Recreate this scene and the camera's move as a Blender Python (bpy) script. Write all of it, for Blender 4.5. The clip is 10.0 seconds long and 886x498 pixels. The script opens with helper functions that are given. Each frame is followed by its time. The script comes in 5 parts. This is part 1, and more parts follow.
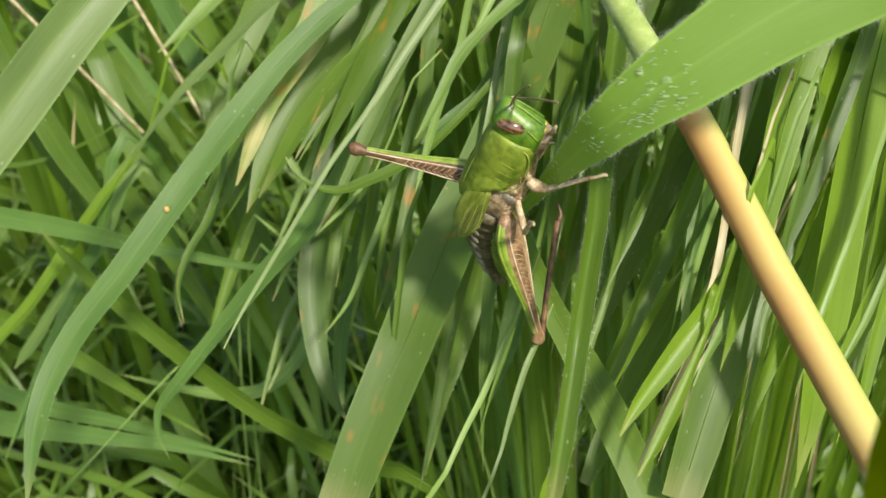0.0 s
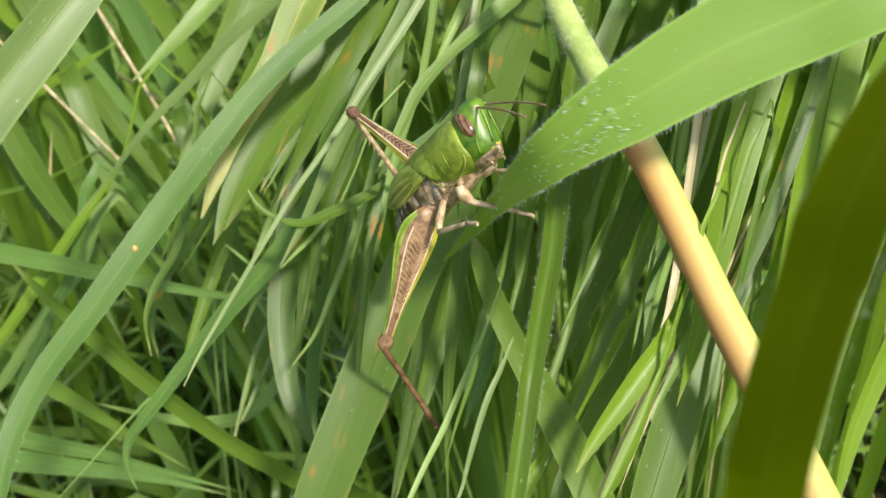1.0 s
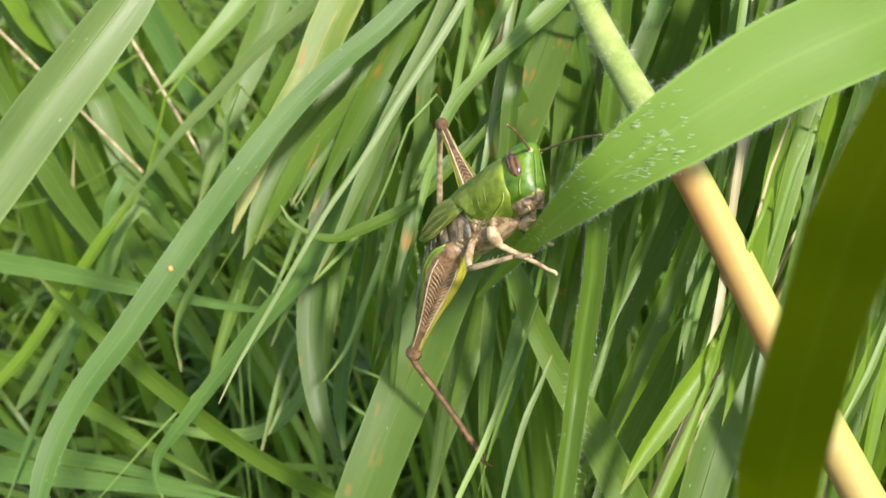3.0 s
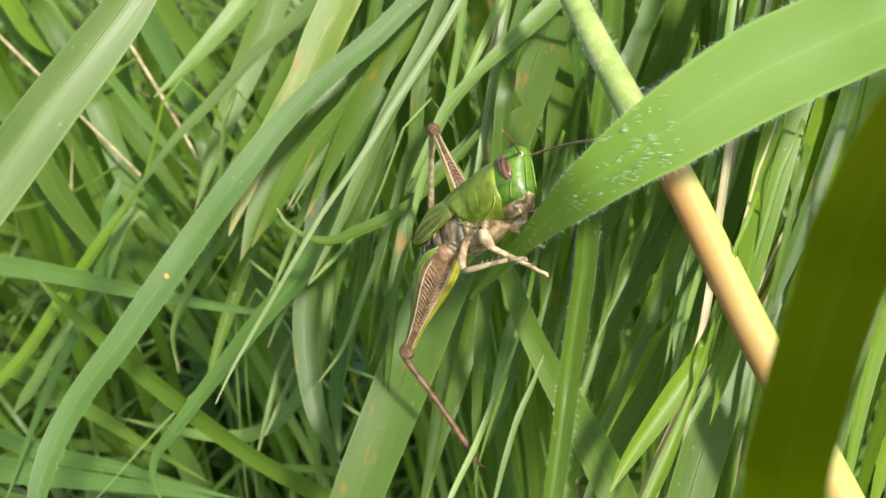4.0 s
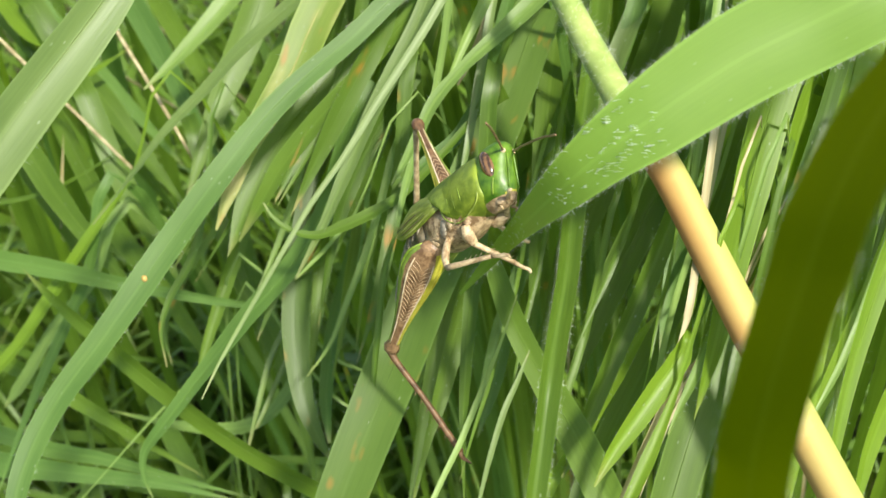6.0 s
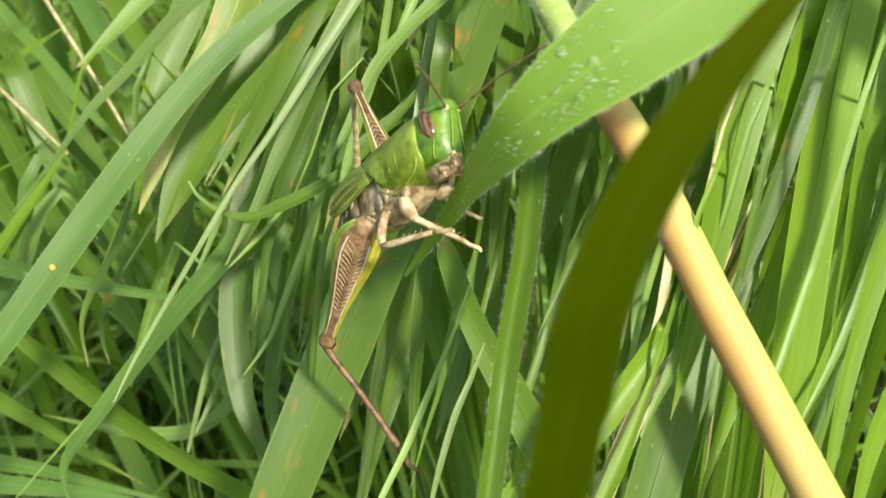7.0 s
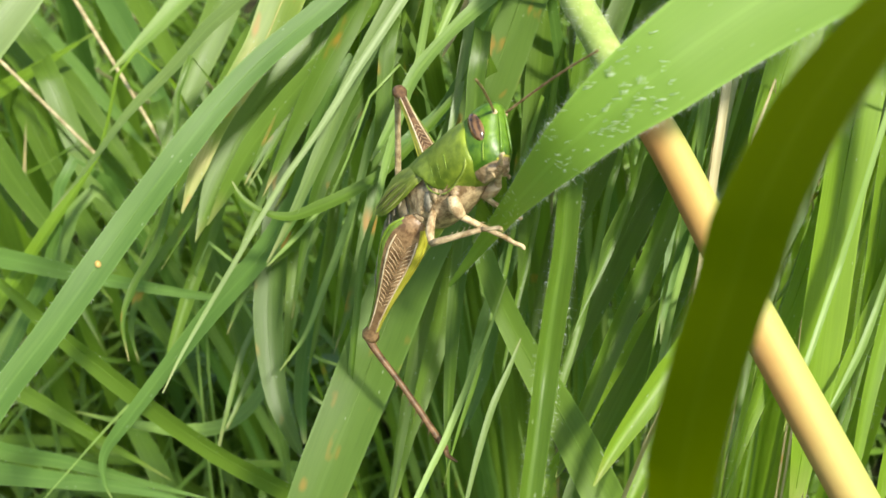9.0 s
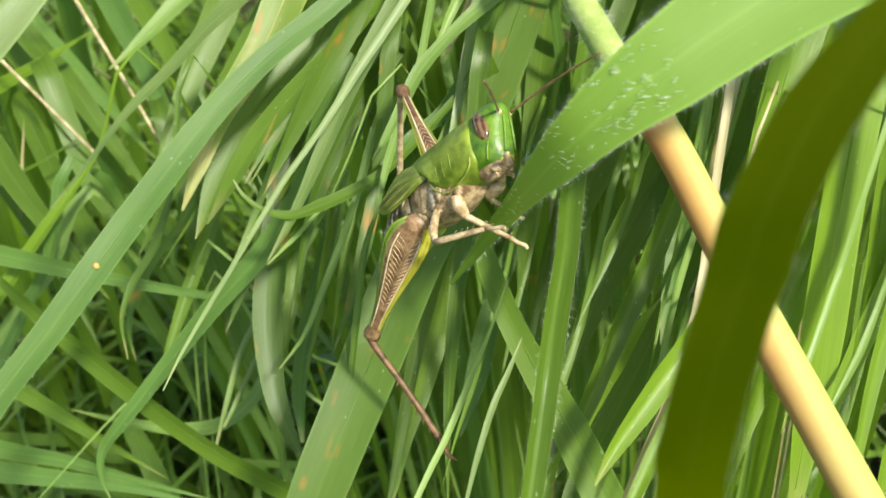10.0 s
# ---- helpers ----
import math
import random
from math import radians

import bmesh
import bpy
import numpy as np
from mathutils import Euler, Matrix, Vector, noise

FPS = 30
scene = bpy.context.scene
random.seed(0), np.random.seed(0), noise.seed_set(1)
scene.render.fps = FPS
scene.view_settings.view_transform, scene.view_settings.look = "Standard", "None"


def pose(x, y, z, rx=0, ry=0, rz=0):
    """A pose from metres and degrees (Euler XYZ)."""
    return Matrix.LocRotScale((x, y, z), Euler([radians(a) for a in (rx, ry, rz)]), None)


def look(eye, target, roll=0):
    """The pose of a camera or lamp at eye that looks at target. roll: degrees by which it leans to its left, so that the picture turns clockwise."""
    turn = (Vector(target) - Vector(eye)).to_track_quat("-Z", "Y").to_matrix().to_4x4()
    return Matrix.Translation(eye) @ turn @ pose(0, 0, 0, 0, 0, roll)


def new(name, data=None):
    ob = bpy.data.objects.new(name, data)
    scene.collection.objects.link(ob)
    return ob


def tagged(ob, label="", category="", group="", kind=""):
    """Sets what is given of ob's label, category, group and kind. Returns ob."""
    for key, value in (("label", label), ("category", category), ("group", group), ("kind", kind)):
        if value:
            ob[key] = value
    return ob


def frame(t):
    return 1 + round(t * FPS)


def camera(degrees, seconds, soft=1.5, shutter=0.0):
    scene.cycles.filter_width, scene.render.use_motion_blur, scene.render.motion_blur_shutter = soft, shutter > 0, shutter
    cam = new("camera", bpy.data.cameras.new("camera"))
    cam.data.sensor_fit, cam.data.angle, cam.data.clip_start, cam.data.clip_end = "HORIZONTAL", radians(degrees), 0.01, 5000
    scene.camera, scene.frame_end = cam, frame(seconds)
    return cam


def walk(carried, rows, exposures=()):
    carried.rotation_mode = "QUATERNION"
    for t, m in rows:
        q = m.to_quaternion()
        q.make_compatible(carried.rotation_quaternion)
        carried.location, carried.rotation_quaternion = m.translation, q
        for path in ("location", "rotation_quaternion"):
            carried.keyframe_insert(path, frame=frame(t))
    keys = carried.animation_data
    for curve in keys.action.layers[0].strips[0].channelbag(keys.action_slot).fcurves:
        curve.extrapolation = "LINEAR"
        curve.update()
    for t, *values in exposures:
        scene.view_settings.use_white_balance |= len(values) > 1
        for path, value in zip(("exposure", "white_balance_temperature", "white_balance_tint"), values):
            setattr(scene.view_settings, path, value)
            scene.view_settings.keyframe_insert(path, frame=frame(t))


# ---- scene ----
# A grasshopper clings to the tip of a grass leaf in a deep meadow; the camera is held a hand's width away.
# Lengths in the tables below are millimetres.
MM = 0.001
cam = camera(49.0, 10.0, 1.5)
cam.data.dof.use_dof = True
cam.data.dof.focus_distance = 0.074
cam.data.dof.aperture_fstop = 84.0
PATH = [
    (0.0, 0.23, 0.09, 299.72, 49.684, 2.742, -2.332),
    (0.5, 2.90, -0.07, 302.13, 50.085, 2.953, -2.398),
    (1.0, 3.86, 1.31, 300.73, 50.449, 3.216, -2.765),
    (1.5, 2.40, 3.57, 303.69, 50.739, 3.985, -2.771),
    (2.0, -1.49, 2.37, 301.13, 51.014, 4.207, -2.281),
    (2.5, 0.50, 2.95, 301.04, 50.741, 3.862, -2.343),
    (4.0, 1.79, 1.52, 301.84, 50.968, 3.545, -2.586),
    (4.5, 1.49, 1.38, 302.57, 50.952, 3.509, -2.575),
    (5.0, 2.34, 0.91, 302.81, 50.985, 3.460, -2.625),
    (6.5, 3.96, 4.61, 300.52, 49.973, 3.851, -3.053),
    (7.0, 5.58, 8.59, 294.41, 50.144, 3.145, -3.973),
    (7.5, 5.58, 8.11, 294.85, 50.351, 3.279, -4.133),
    (8.0, 3.53, 6.56, 295.80, 50.660, 3.155, -3.827),
    (8.5, 2.03, 5.94, 296.36, 50.777, 2.887, -3.490),
    (9.0, 2.59, 5.92, 296.03, 50.619, 2.865, -3.561),
    (9.5, 2.43, 5.76, 296.28, 50.728, 2.529, -3.615),
    (10.0, 1.95, 5.77, 296.01, 50.697, 2.334, -3.593),
]
walk(cam, [(t, pose(x * MM, y * MM, z * MM, rx, ry, rz)) for t, x, y, z, rx, ry, rz in PATH],
     exposures=[(0.0, 0.42, 6650, 8), (0.5, 0.56, 6550, 10), (2.5, 0.63, 6450, 11), (5.0, 0.67, 6400, 8), (7.0, 0.74, 6850, 2), (10.0, 0.73, 6700, 2)])

# ---- light ----
SUN = Vector((0.34, -0.55, 0.76)).normalized()
world = bpy.data.worlds.new("sky")
scene.world = world
world.use_nodes = True
wn = world.node_tree
sky = wn.nodes.new("ShaderNodeTexSky")
sky.sky_type, sky.sun_disc = "NISHITA", False
sky.sun_elevation = math.asin(SUN.z)
sky.sun_rotation = math.atan2(SUN.x, SUN.y)
sky.dust_density = 1.8
wn.links.new(sky.outputs[0], wn.nodes["Background"].inputs[0])
wn.nodes["Background"].inputs[1].default_value = 0.153
lamp = bpy.data.lights.new("sun", "SUN")
lamp.energy, lamp.angle, lamp.color = 4.3, radians(5.0), (1.0, 0.95, 0.86)
sun = new("sun", lamp)
sun.matrix_world = look(SUN * 3, (0, 0, 0))


# ---- materials ----
def nodes_of(name):
    m = bpy.data.materials.new(name)
    m.use_nodes = True
    nt = m.node_tree
    return m, nt, nt.nodes["Principled BSDF"], nt.nodes["Material Output"]


def add(nt, kind, **values):
    n = nt.nodes.new(kind)
    for k, v in values.items():
        n.inputs[k.replace("_", " ")].default_value = v
    return n


def math_node(nt, op, a, b=0.0):
    n = nt.nodes.new("ShaderNodeMath")
    n.operation = op
    for i, v in enumerate((a, b)):
        if isinstance(v, (int, float)):
            n.inputs[i].default_value = v
        else:
            nt.links.new(v, n.inputs[i])
    return n.outputs[0]


def ramp(nt, fac, stops):
    n = nt.nodes.new("ShaderNodeValToRGB")
    els = n.color_ramp.elements
    while len(els) < len(stops):
        els.new(0.5)
    for e, (p, c) in zip(els, stops):
        e.position, e.color = p, (*c, 1)
    nt.links.new(fac, n.inputs[0])
    return n.outputs[0]


def mix(nt, fac, a, b, mode="MIX"):
    n = nt.nodes.new("ShaderNodeMix")
    n.data_type, n.blend_type = "RGBA", mode
    for sock, v in ((n.inputs[0], fac), (n.inputs[6], a), (n.inputs[7], b)):
        if isinstance(v, (int, float)):
            sock.default_value = v
        elif isinstance(v, tuple):
            sock.default_value = (*v, 1)
        else:
            nt.links.new(v, sock)
    return n.outputs[2]


def grass_material(name, dark, light, through_colour, spots=0.0, patch=None, island=False, gloss=0.42, clear=0.45, shine=0.40, flecks=0.5, spread=0.23, dry_tip=0.3):
    """Leaf: parallel veins along its length, two scales of colour change, a shine and light that passes through it.
    The UV map holds millimetres across and along the blade."""
    m, nt, b, out = nodes_of(name)
    uv = nt.nodes.new("ShaderNodeUVMap")
    uv.uv_map = "UVMap"
    sep = nt.nodes.new("ShaderNodeSeparateXYZ")
    nt.links.new(uv.outputs[0], sep.inputs[0])
    across, along = sep.outputs[0], sep.outputs[1]
    if island:
        rnd = nt.nodes.new("ShaderNodeNewGeometry").outputs["Random Per Island"]
    else:
        rnd = nt.nodes.new("ShaderNodeObjectInfo").outputs["Random"]
    com = nt.nodes.new("ShaderNodeCombineXYZ")
    nt.links.new(across, com.inputs[0])
    nt.links.new(math_node(nt, "MULTIPLY", along, 0.035), com.inputs[1])
    nt.links.new(math_node(nt, "MULTIPLY", rnd, 57.0), com.inputs[2])
    streak = add(nt, "ShaderNodeTexNoise", Scale=5.5, Detail=5.0)
    nt.links.new(com.outputs[0], streak.inputs["Vector"])
    com2 = nt.nodes.new("ShaderNodeCombineXYZ")
    nt.links.new(math_node(nt, "MULTIPLY", across, 0.35), com2.inputs[0])
    nt.links.new(math_node(nt, "MULTIPLY", along, 0.10), com2.inputs[1])
    nt.links.new(math_node(nt, "MULTIPLY", rnd, 91.0), com2.inputs[2])
    cloud = add(nt, "ShaderNodeTexNoise", Scale=1.3, Detail=3.0)
    nt.links.new(com2.outputs[0], cloud.inputs["Vector"])
    # veins: fine regular ribs across the blade
    rib = math_node(nt, "SINE", math_node(nt, "MULTIPLY", across, 2 * math.pi / 0.34))
    rib = math_node(nt, "ADD", math_node(nt, "MULTIPLY", rib, 0.5), 0.5)
    com5 = nt.nodes.new("ShaderNodeCombineXYZ")
    nt.links.new(math_node(nt, "MULTIPLY", across, 3.2), com5.inputs[0])
    nt.links.new(math_node(nt, "MULTIPLY", along, 0.06), com5.inputs[1])
    nt.links.new(math_node(nt, "MULTIPLY", rnd, 71.0), com5.inputs[2])
    line = add(nt, "ShaderNodeTexNoise", Scale=4.0, Detail=2.0)
    nt.links.new(com5.outputs[0], line.inputs["Vector"])
    tone = math_node(nt, "ADD", math_node(nt, "MULTIPLY", streak.outputs[0], 0.45), math_node(nt, "MULTIPLY", cloud.outputs[0], 0.35))
    tone = math_node(nt, "ADD", tone, math_node(nt, "MULTIPLY", line.outputs[0], 0.20))
    tone = math_node(nt, "ADD", tone, math_node(nt, "MULTIPLY", math_node(nt, "SUBTRACT", rnd, 0.5), 0.36))
    tone = math_node(nt, "ADD", tone, math_node(nt, "MULTIPLY", rib, 0.02))
    col = ramp(nt, tone, [(0.5 - spread, dark), (0.5 + spread, light)])
    # midrib
    mid = math_node(nt, "ABSOLUTE", across)
    rib_line = math_node(nt, "LESS_THAN", mid, 0.13)
    col = mix(nt, math_node(nt, "MULTIPLY", rib_line, 0.16), col, tuple(min(1, c * 1.6 + 0.02) for c in light))
    if patch:
        big = add(nt, "ShaderNodeTexNoise", Scale=0.55, Detail=4.0)
        nt.links.new(com2.outputs[0], big.inputs["Vector"])
        f = ramp(nt, big.outputs[0], [(0.49, (0, 0, 0)), (0.63, (1, 1, 1))])
        f = math_node(nt, "MULTIPLY", f, math_node(nt, "ADD", 0.25, math_node(nt, "MULTIPLY", streak.outputs[0], 1.3)))
        col = mix(nt, f, col, patch)
    if spots:
        com3 = nt.nodes.new("ShaderNodeCombineXYZ")
        nt.links.new(math_node(nt, "MULTIPLY", across, 0.55), com3.inputs[0])
        nt.links.new(math_node(nt, "MULTIPLY", along, 0.22), com3.inputs[1])
        nt.links.new(math_node(nt, "MULTIPLY", rnd, 33.0), com3.inputs[2])
        sp = add(nt, "ShaderNodeTexNoise", Scale=1.0, Detail=2.0)
        nt.links.new(com3.outputs[0], sp.inputs["Vector"])
        f = ramp(nt, sp.outputs[0], [(0.66 - spots, (0, 0, 0)), (0.78 - spots, (1, 1, 1))])
        col = mix(nt, math_node(nt, "MULTIPLY", f, 0.85), col, (0.42, 0.21, 0.03))
    # tiny pale flecks
    fl = add(nt, "ShaderNodeTexVoronoi", Scale=1.1)
    com4 = nt.nodes.new("ShaderNodeCombineXYZ")
    nt.links.new(across, com4.inputs[0])
    nt.links.new(math_node(nt, "MULTIPLY", along, 0.45), com4.inputs[1])
    nt.links.new(math_node(nt, "MULTIPLY", rnd, 13.0), com4.inputs[2])
    nt.links.new(com4.outputs[0], fl.inputs["Vector"])
    fleck = math_node(nt, "LESS_THAN", fl.outputs["Distance"], 0.075)
    col = mix(nt, math_node(nt, "MULTIPLY", fleck, flecks), col, (0.45, 0.52, 0.30))
    # pale margins, and tips that dry out to tan
    uv2 = nt.nodes.new("ShaderNodeUVMap")
    uv2.uv_map = "Shape"
    sep2 = nt.nodes.new("ShaderNodeSeparateXYZ")
    nt.links.new(uv2.outputs[0], sep2.inputs[0])
    rim = math_node(nt, "GREATER_THAN", math_node(nt, "ABSOLUTE", sep2.outputs[0]), 0.465)
    col = mix(nt, math_node(nt, "MULTIPLY", rim, 0.30), col, tuple(min(1, c * 1.5 + 0.03) for c in light))
    if dry_tip:
        end = math_node(nt, "ADD", sep2.outputs[1], math_node(nt, "MULTIPLY", math_node(nt, "SUBTRACT", streak.outputs[0], 0.5), 0.05))
        end = math_node(nt, "ADD", end, math_node(nt, "MULTIPLY", rnd, 0.05))
        f = ramp(nt, end, [(0.945, (0, 0, 0)), (1.0, (1, 1, 1))])
        col = mix(nt, math_node(nt, "MULTIPLY", f, dry_tip), col, (0.44, 0.36, 0.16))
    nt.links.new(col, b.inputs["Base Color"])
    dull = math_node(nt, "ADD", gloss - 0.14, math_node(nt, "MULTIPLY", cloud.outputs[0], 0.16))
    nt.links.new(math_node(nt, "ADD", dull, math_node(nt, "MULTIPLY", line.outputs[0], 0.12)), b.inputs["Roughness"])
    b.inputs["Specular IOR Level"].default_value = shine
    bump = add(nt, "ShaderNodeBump", Strength=0.15, Distance=0.0001)
    nt.links.new(math_node(nt, "ADD", math_node(nt, "MULTIPLY", rib, 0.12), streak.outputs[0]), bump.inputs["Height"])
    nt.links.new(bump.outputs[0], b.inputs["Normal"])
    tr = nt.nodes.new("ShaderNodeBsdfTranslucent")
    nt.links.new(mix(nt, 0.55, col, through_colour), tr.inputs[0])
    ms = nt.nodes.new("ShaderNodeMixShader")
    ms.inputs[0].default_value = clear
    nt.links.new(b.outputs[0], ms.inputs[1])
    nt.links.new(tr.outputs[0], ms.inputs[2])
    nt.links.new(ms.outputs[0], out.inputs[0])
    return m


def plain_material(name, a, b_colour, scale=900.0, rough=0.5, bump=0.3, spec=0.4, stretch=(1, 1, 1), see=0.0):
    """Mottled surface in two tones, from the object's own coordinates in metres."""
    m, nt, b, out = nodes_of(name)
    tc = nt.nodes.new("ShaderNodeTexCoord")
    mp = nt.nodes.new("ShaderNodeMapping")
    mp.inputs["Scale"].default_value = stretch
    nt.links.new(tc.outputs["Object"], mp.inputs[0])
    n1 = add(nt, "ShaderNodeTexNoise", Scale=scale, Detail=4.0)
    n2 = add(nt, "ShaderNodeTexNoise", Scale=scale * 4.3, Detail=3.0)
    nt.links.new(mp.outputs[0], n1.inputs["Vector"])
    nt.links.new(mp.outputs[0], n2.inputs["Vector"])
    tone = math_node(nt, "ADD", math_node(nt, "MULTIPLY", n1.outputs[0], 0.7), math_node(nt, "MULTIPLY", n2.outputs[0], 0.3))
    nt.links.new(ramp(nt, tone, [(0.40, a), (0.60, b_colour)]), b.inputs["Base Color"])
    b.inputs["Roughness"].default_value = rough
    b.inputs["Specular IOR Level"].default_value = spec
    bp = add(nt, "ShaderNodeBump", Strength=bump, Distance=0.0001)
    nt.links.new(n2.outputs[0], bp.inputs["Height"])
    nt.links.new(bp.outputs[0], b.inputs["Normal"])
    if see:
        b.inputs["Subsurface Weight"].default_value = see
        b.inputs["Subsurface Radius"].default_value = (0.0008, 0.0006, 0.0003)
        b.inputs["Subsurface Scale"].default_value = 1.0
    return m


GREEN = {
    "grass": grass_material("grass", (0.073, 0.135, 0.013), (0.145, 0.240, 0.026), (0.262, 0.400, 0.014)),
    "lush": grass_material("grass_lush", (0.116, 0.205, 0.013), (0.213, 0.340, 0.025), (0.388, 0.540, 0.022), clear=0.5),
    "blue": grass_material("grass_blue_green", (0.075, 0.155, 0.028), (0.150, 0.265, 0.050), (0.24, 0.40, 0.04), gloss=0.5, shine=0.42),
    "grey": grass_material("grass_grey_green", (0.105, 0.170, 0.033), (0.210, 0.298, 0.072), (0.26, 0.36, 0.04), gloss=0.46, shine=0.75),
    "pale": grass_material("grass_pale", (0.140, 0.235, 0.045), (0.275, 0.400, 0.100), (0.388, 0.500, 0.072)),
    "yellow": grass_material("grass_yellowing", (0.145, 0.225, 0.022), (0.262, 0.350, 0.043), (0.446, 0.480, 0.043), patch=(0.66, 0.54, 0.22), spots=0.04, dry_tip=0.25),
    "rusty": grass_material("grass_rusty", (0.056, 0.108, 0.013), (0.112, 0.192, 0.027), (0.220, 0.340, 0.016), spots=0.035, dry_tip=0.7),
    "straw": grass_material("grass_straw", (0.24, 0.19, 0.075), (0.50, 0.43, 0.24), (0.36, 0.31, 0.13), spots=0.03, clear=0.3),
    "pink": grass_material("grass_pink_tip", (0.21, 0.23, 0.075), (0.40, 0.37, 0.20), (0.32, 0.31, 0.12), clear=0.3),
    # shaded near blade: its shade is in the dull olive colour, nearly without shine
    "shade": grass_material("grass_shaded_olive", (0.095, 0.130, 0.0), (0.135, 0.175, 0.0), (0.200, 0.255, 0.0), clear=0.5, gloss=0.8, shine=0.05, flecks=0.0, dry_tip=0.0),
    "leaf": grass_material("grass_broad_leaf", (0.140, 0.255, 0.028), (0.215, 0.360, 0.050), (0.44, 0.57, 0.03), gloss=0.50, clear=0.44, shine=0.5, flecks=0.2, spread=0.42, dry_tip=0.0),
}
MEADOW = grass_material("meadow_grass", (0.052, 0.102, 0.009), (0.128, 0.220, 0.023), (0.220, 0.355, 0.011), island=True, clear=0.3)
HAIR = plain_material("plant_hair", (0.62, 0.66, 0.50), (0.80, 0.82, 0.70), rough=0.35)
SOIL = plain_material("soil_and_thatch", (0.018, 0.016, 0.008), (0.060, 0.068, 0.022), scale=60.0, rough=0.95, bump=0.8, spec=0.1)
EGG = plain_material("egg", (0.42, 0.27, 0.07), (0.60, 0.43, 0.16), scale=900.0, rough=0.4)
STRAW = plain_material("straw", (0.27, 0.21, 0.10), (0.50, 0.42, 0.24), scale=700.0, rough=0.55)


# ---- shapes ----
def part(name, bm, material, parent=None, label="", kind="", smooth=True):
    me = bpy.data.meshes.new(name)
    bmesh.ops.recalc_face_normals(bm, faces=bm.faces[:])
    bm.to_mesh(me)
    bm.free()
    me.materials.append(material)
    if smooth:
        me.polygons.foreach_set("use_smooth", [True] * len(me.polygons))
    ob = new(name, me)
    if parent is not None:
        ob.parent = parent
    return tagged(ob, label, kind=kind)


def spine(points, n):
    """n + 1 evenly keyed places on a smooth line through the points."""
    p = [Vector(q) for q in points]
    p = [p[0] * 2 - p[1], *p, p[-1] * 2 - p[-2]]
    out = []
    for k in range(n + 1):
        s = k / n * (len(p) - 3)
        i = min(int(s), len(p) - 4)
        u = s - i
        a, b, c, d = p[i:i + 4]
        out.append(0.5 * (2 * b + (c - a) * u + (2 * a - 5 * b + 4 * c - d) * u * u + (3 * b - a - 3 * c + d) * u ** 3))
    return out


FACING = Vector((0.0, -0.64, 0.77))


def ribbon(bm, uv, line, width, roll=0.0, twist=0.0, fold=0.15, taper=0.5, columns=4, facing=FACING, wave=0.0, base=0.7, blunt=1.3, spans=None):
    """A blade along the line (metres): folded along its midrib, drawn out to a point, or as wide at each place as spans says.
    Returns rows of its edge places."""
    n = len(line) - 1
    shape = bm.loops.layers.uv.get("Shape") or bm.loops.layers.uv.new("Shape")
    rows, edges, run = [], [], 0.0
    for k, c in enumerate(line):
        s = k / n
        t = (line[min(k + 1, n)] - line[max(k - 1, 0)]).normalized()
        nrm = facing - t * facing.dot(t)
        nrm = nrm.normalized() if nrm.length > 1e-4 else t.orthogonal().normalized()
        nrm.rotate(Matrix.Rotation(radians(roll + twist * (s - 0.5)), 3, t))
        side = t.cross(nrm)
        w = width * (base + (1 - base) * min(1, s * 4))
        if spans:
            w = spans[k]
        elif s > 1 - taper:
            w *= max(0.02, 1 - ((s - 1 + taper) / taper) ** blunt)
        if k:
            run += (c - line[k - 1]).length
        row = []
        for j in range(columns + 1):
            u = j / columns - 0.5
            lift = fold * w * (abs(u) * 2) ** 1.4 * 0.5
            if wave:
                lift += wave * w * math.sin(run / width * 0.9 + u * 2.0)
            row.append((bm.verts.new(c + side * (u * w) + nrm * lift), u * w / MM, run / MM, u, s))
        rows.append(row)
        edges.append((row[0][0].co.copy(), row[-1][0].co.copy(), side, t, nrm))
    for a, b in zip(rows, rows[1:]):
        for j in range(columns):
            quad = (a[j], a[j + 1], b[j + 1], b[j])
            fc = bm.faces.new([q[0] for q in quad])
            for loop, q in zip(fc.loops, quad):
                loop[uv].uv = (q[1], q[2])
                loop[shape].uv = (q[3], q[4])
    return edges


def tube(bm, line, radii, sides=8, flat=1.0, cap=True):
    """A round, tapering rod along the line."""
    n = len(line) - 1
    rings, ref = [], None
    for k, c in enumerate(line):
        t = (line[min(k + 1, n)] - line[max(k - 1, 0)]).normalized()
        ref = t.orthogonal() if ref is None else ref - t * ref.dot(t)
        ref.normalize()
        o = t.cross(ref)
        r = radii[k] if isinstance(radii, (list, tuple)) else radii
        rings.append([bm.verts.new(c + r * (math.cos(a) * ref + flat * math.sin(a) * o))
                      for a in (2 * math.pi * i / sides for i in range(sides))])
    for a, b in zip(rings, rings[1:]):
        for i in range(sides):
            bm.faces.new((a[i], a[(i + 1) % sides], b[(i + 1) % sides], b[i]))
    if cap:
        bm.faces.new(rings[0][::-1])
        bm.faces.new(rings[-1])


def loft(bm, rings):
    """Skin over closed rings of equal count, with both ends closed."""
    vs = [[bm.verts.new(p) for p in r] for r in rings]
    m = len(vs[0])
    for a, b in zip(vs, vs[1:]):
        for i in range(m):
            bm.faces.new((a[i], a[(i + 1) % m], b[(i + 1) % m], b[i]))
    bm.faces.new(vs[0][::-1])
    bm.faces.new(vs[-1])


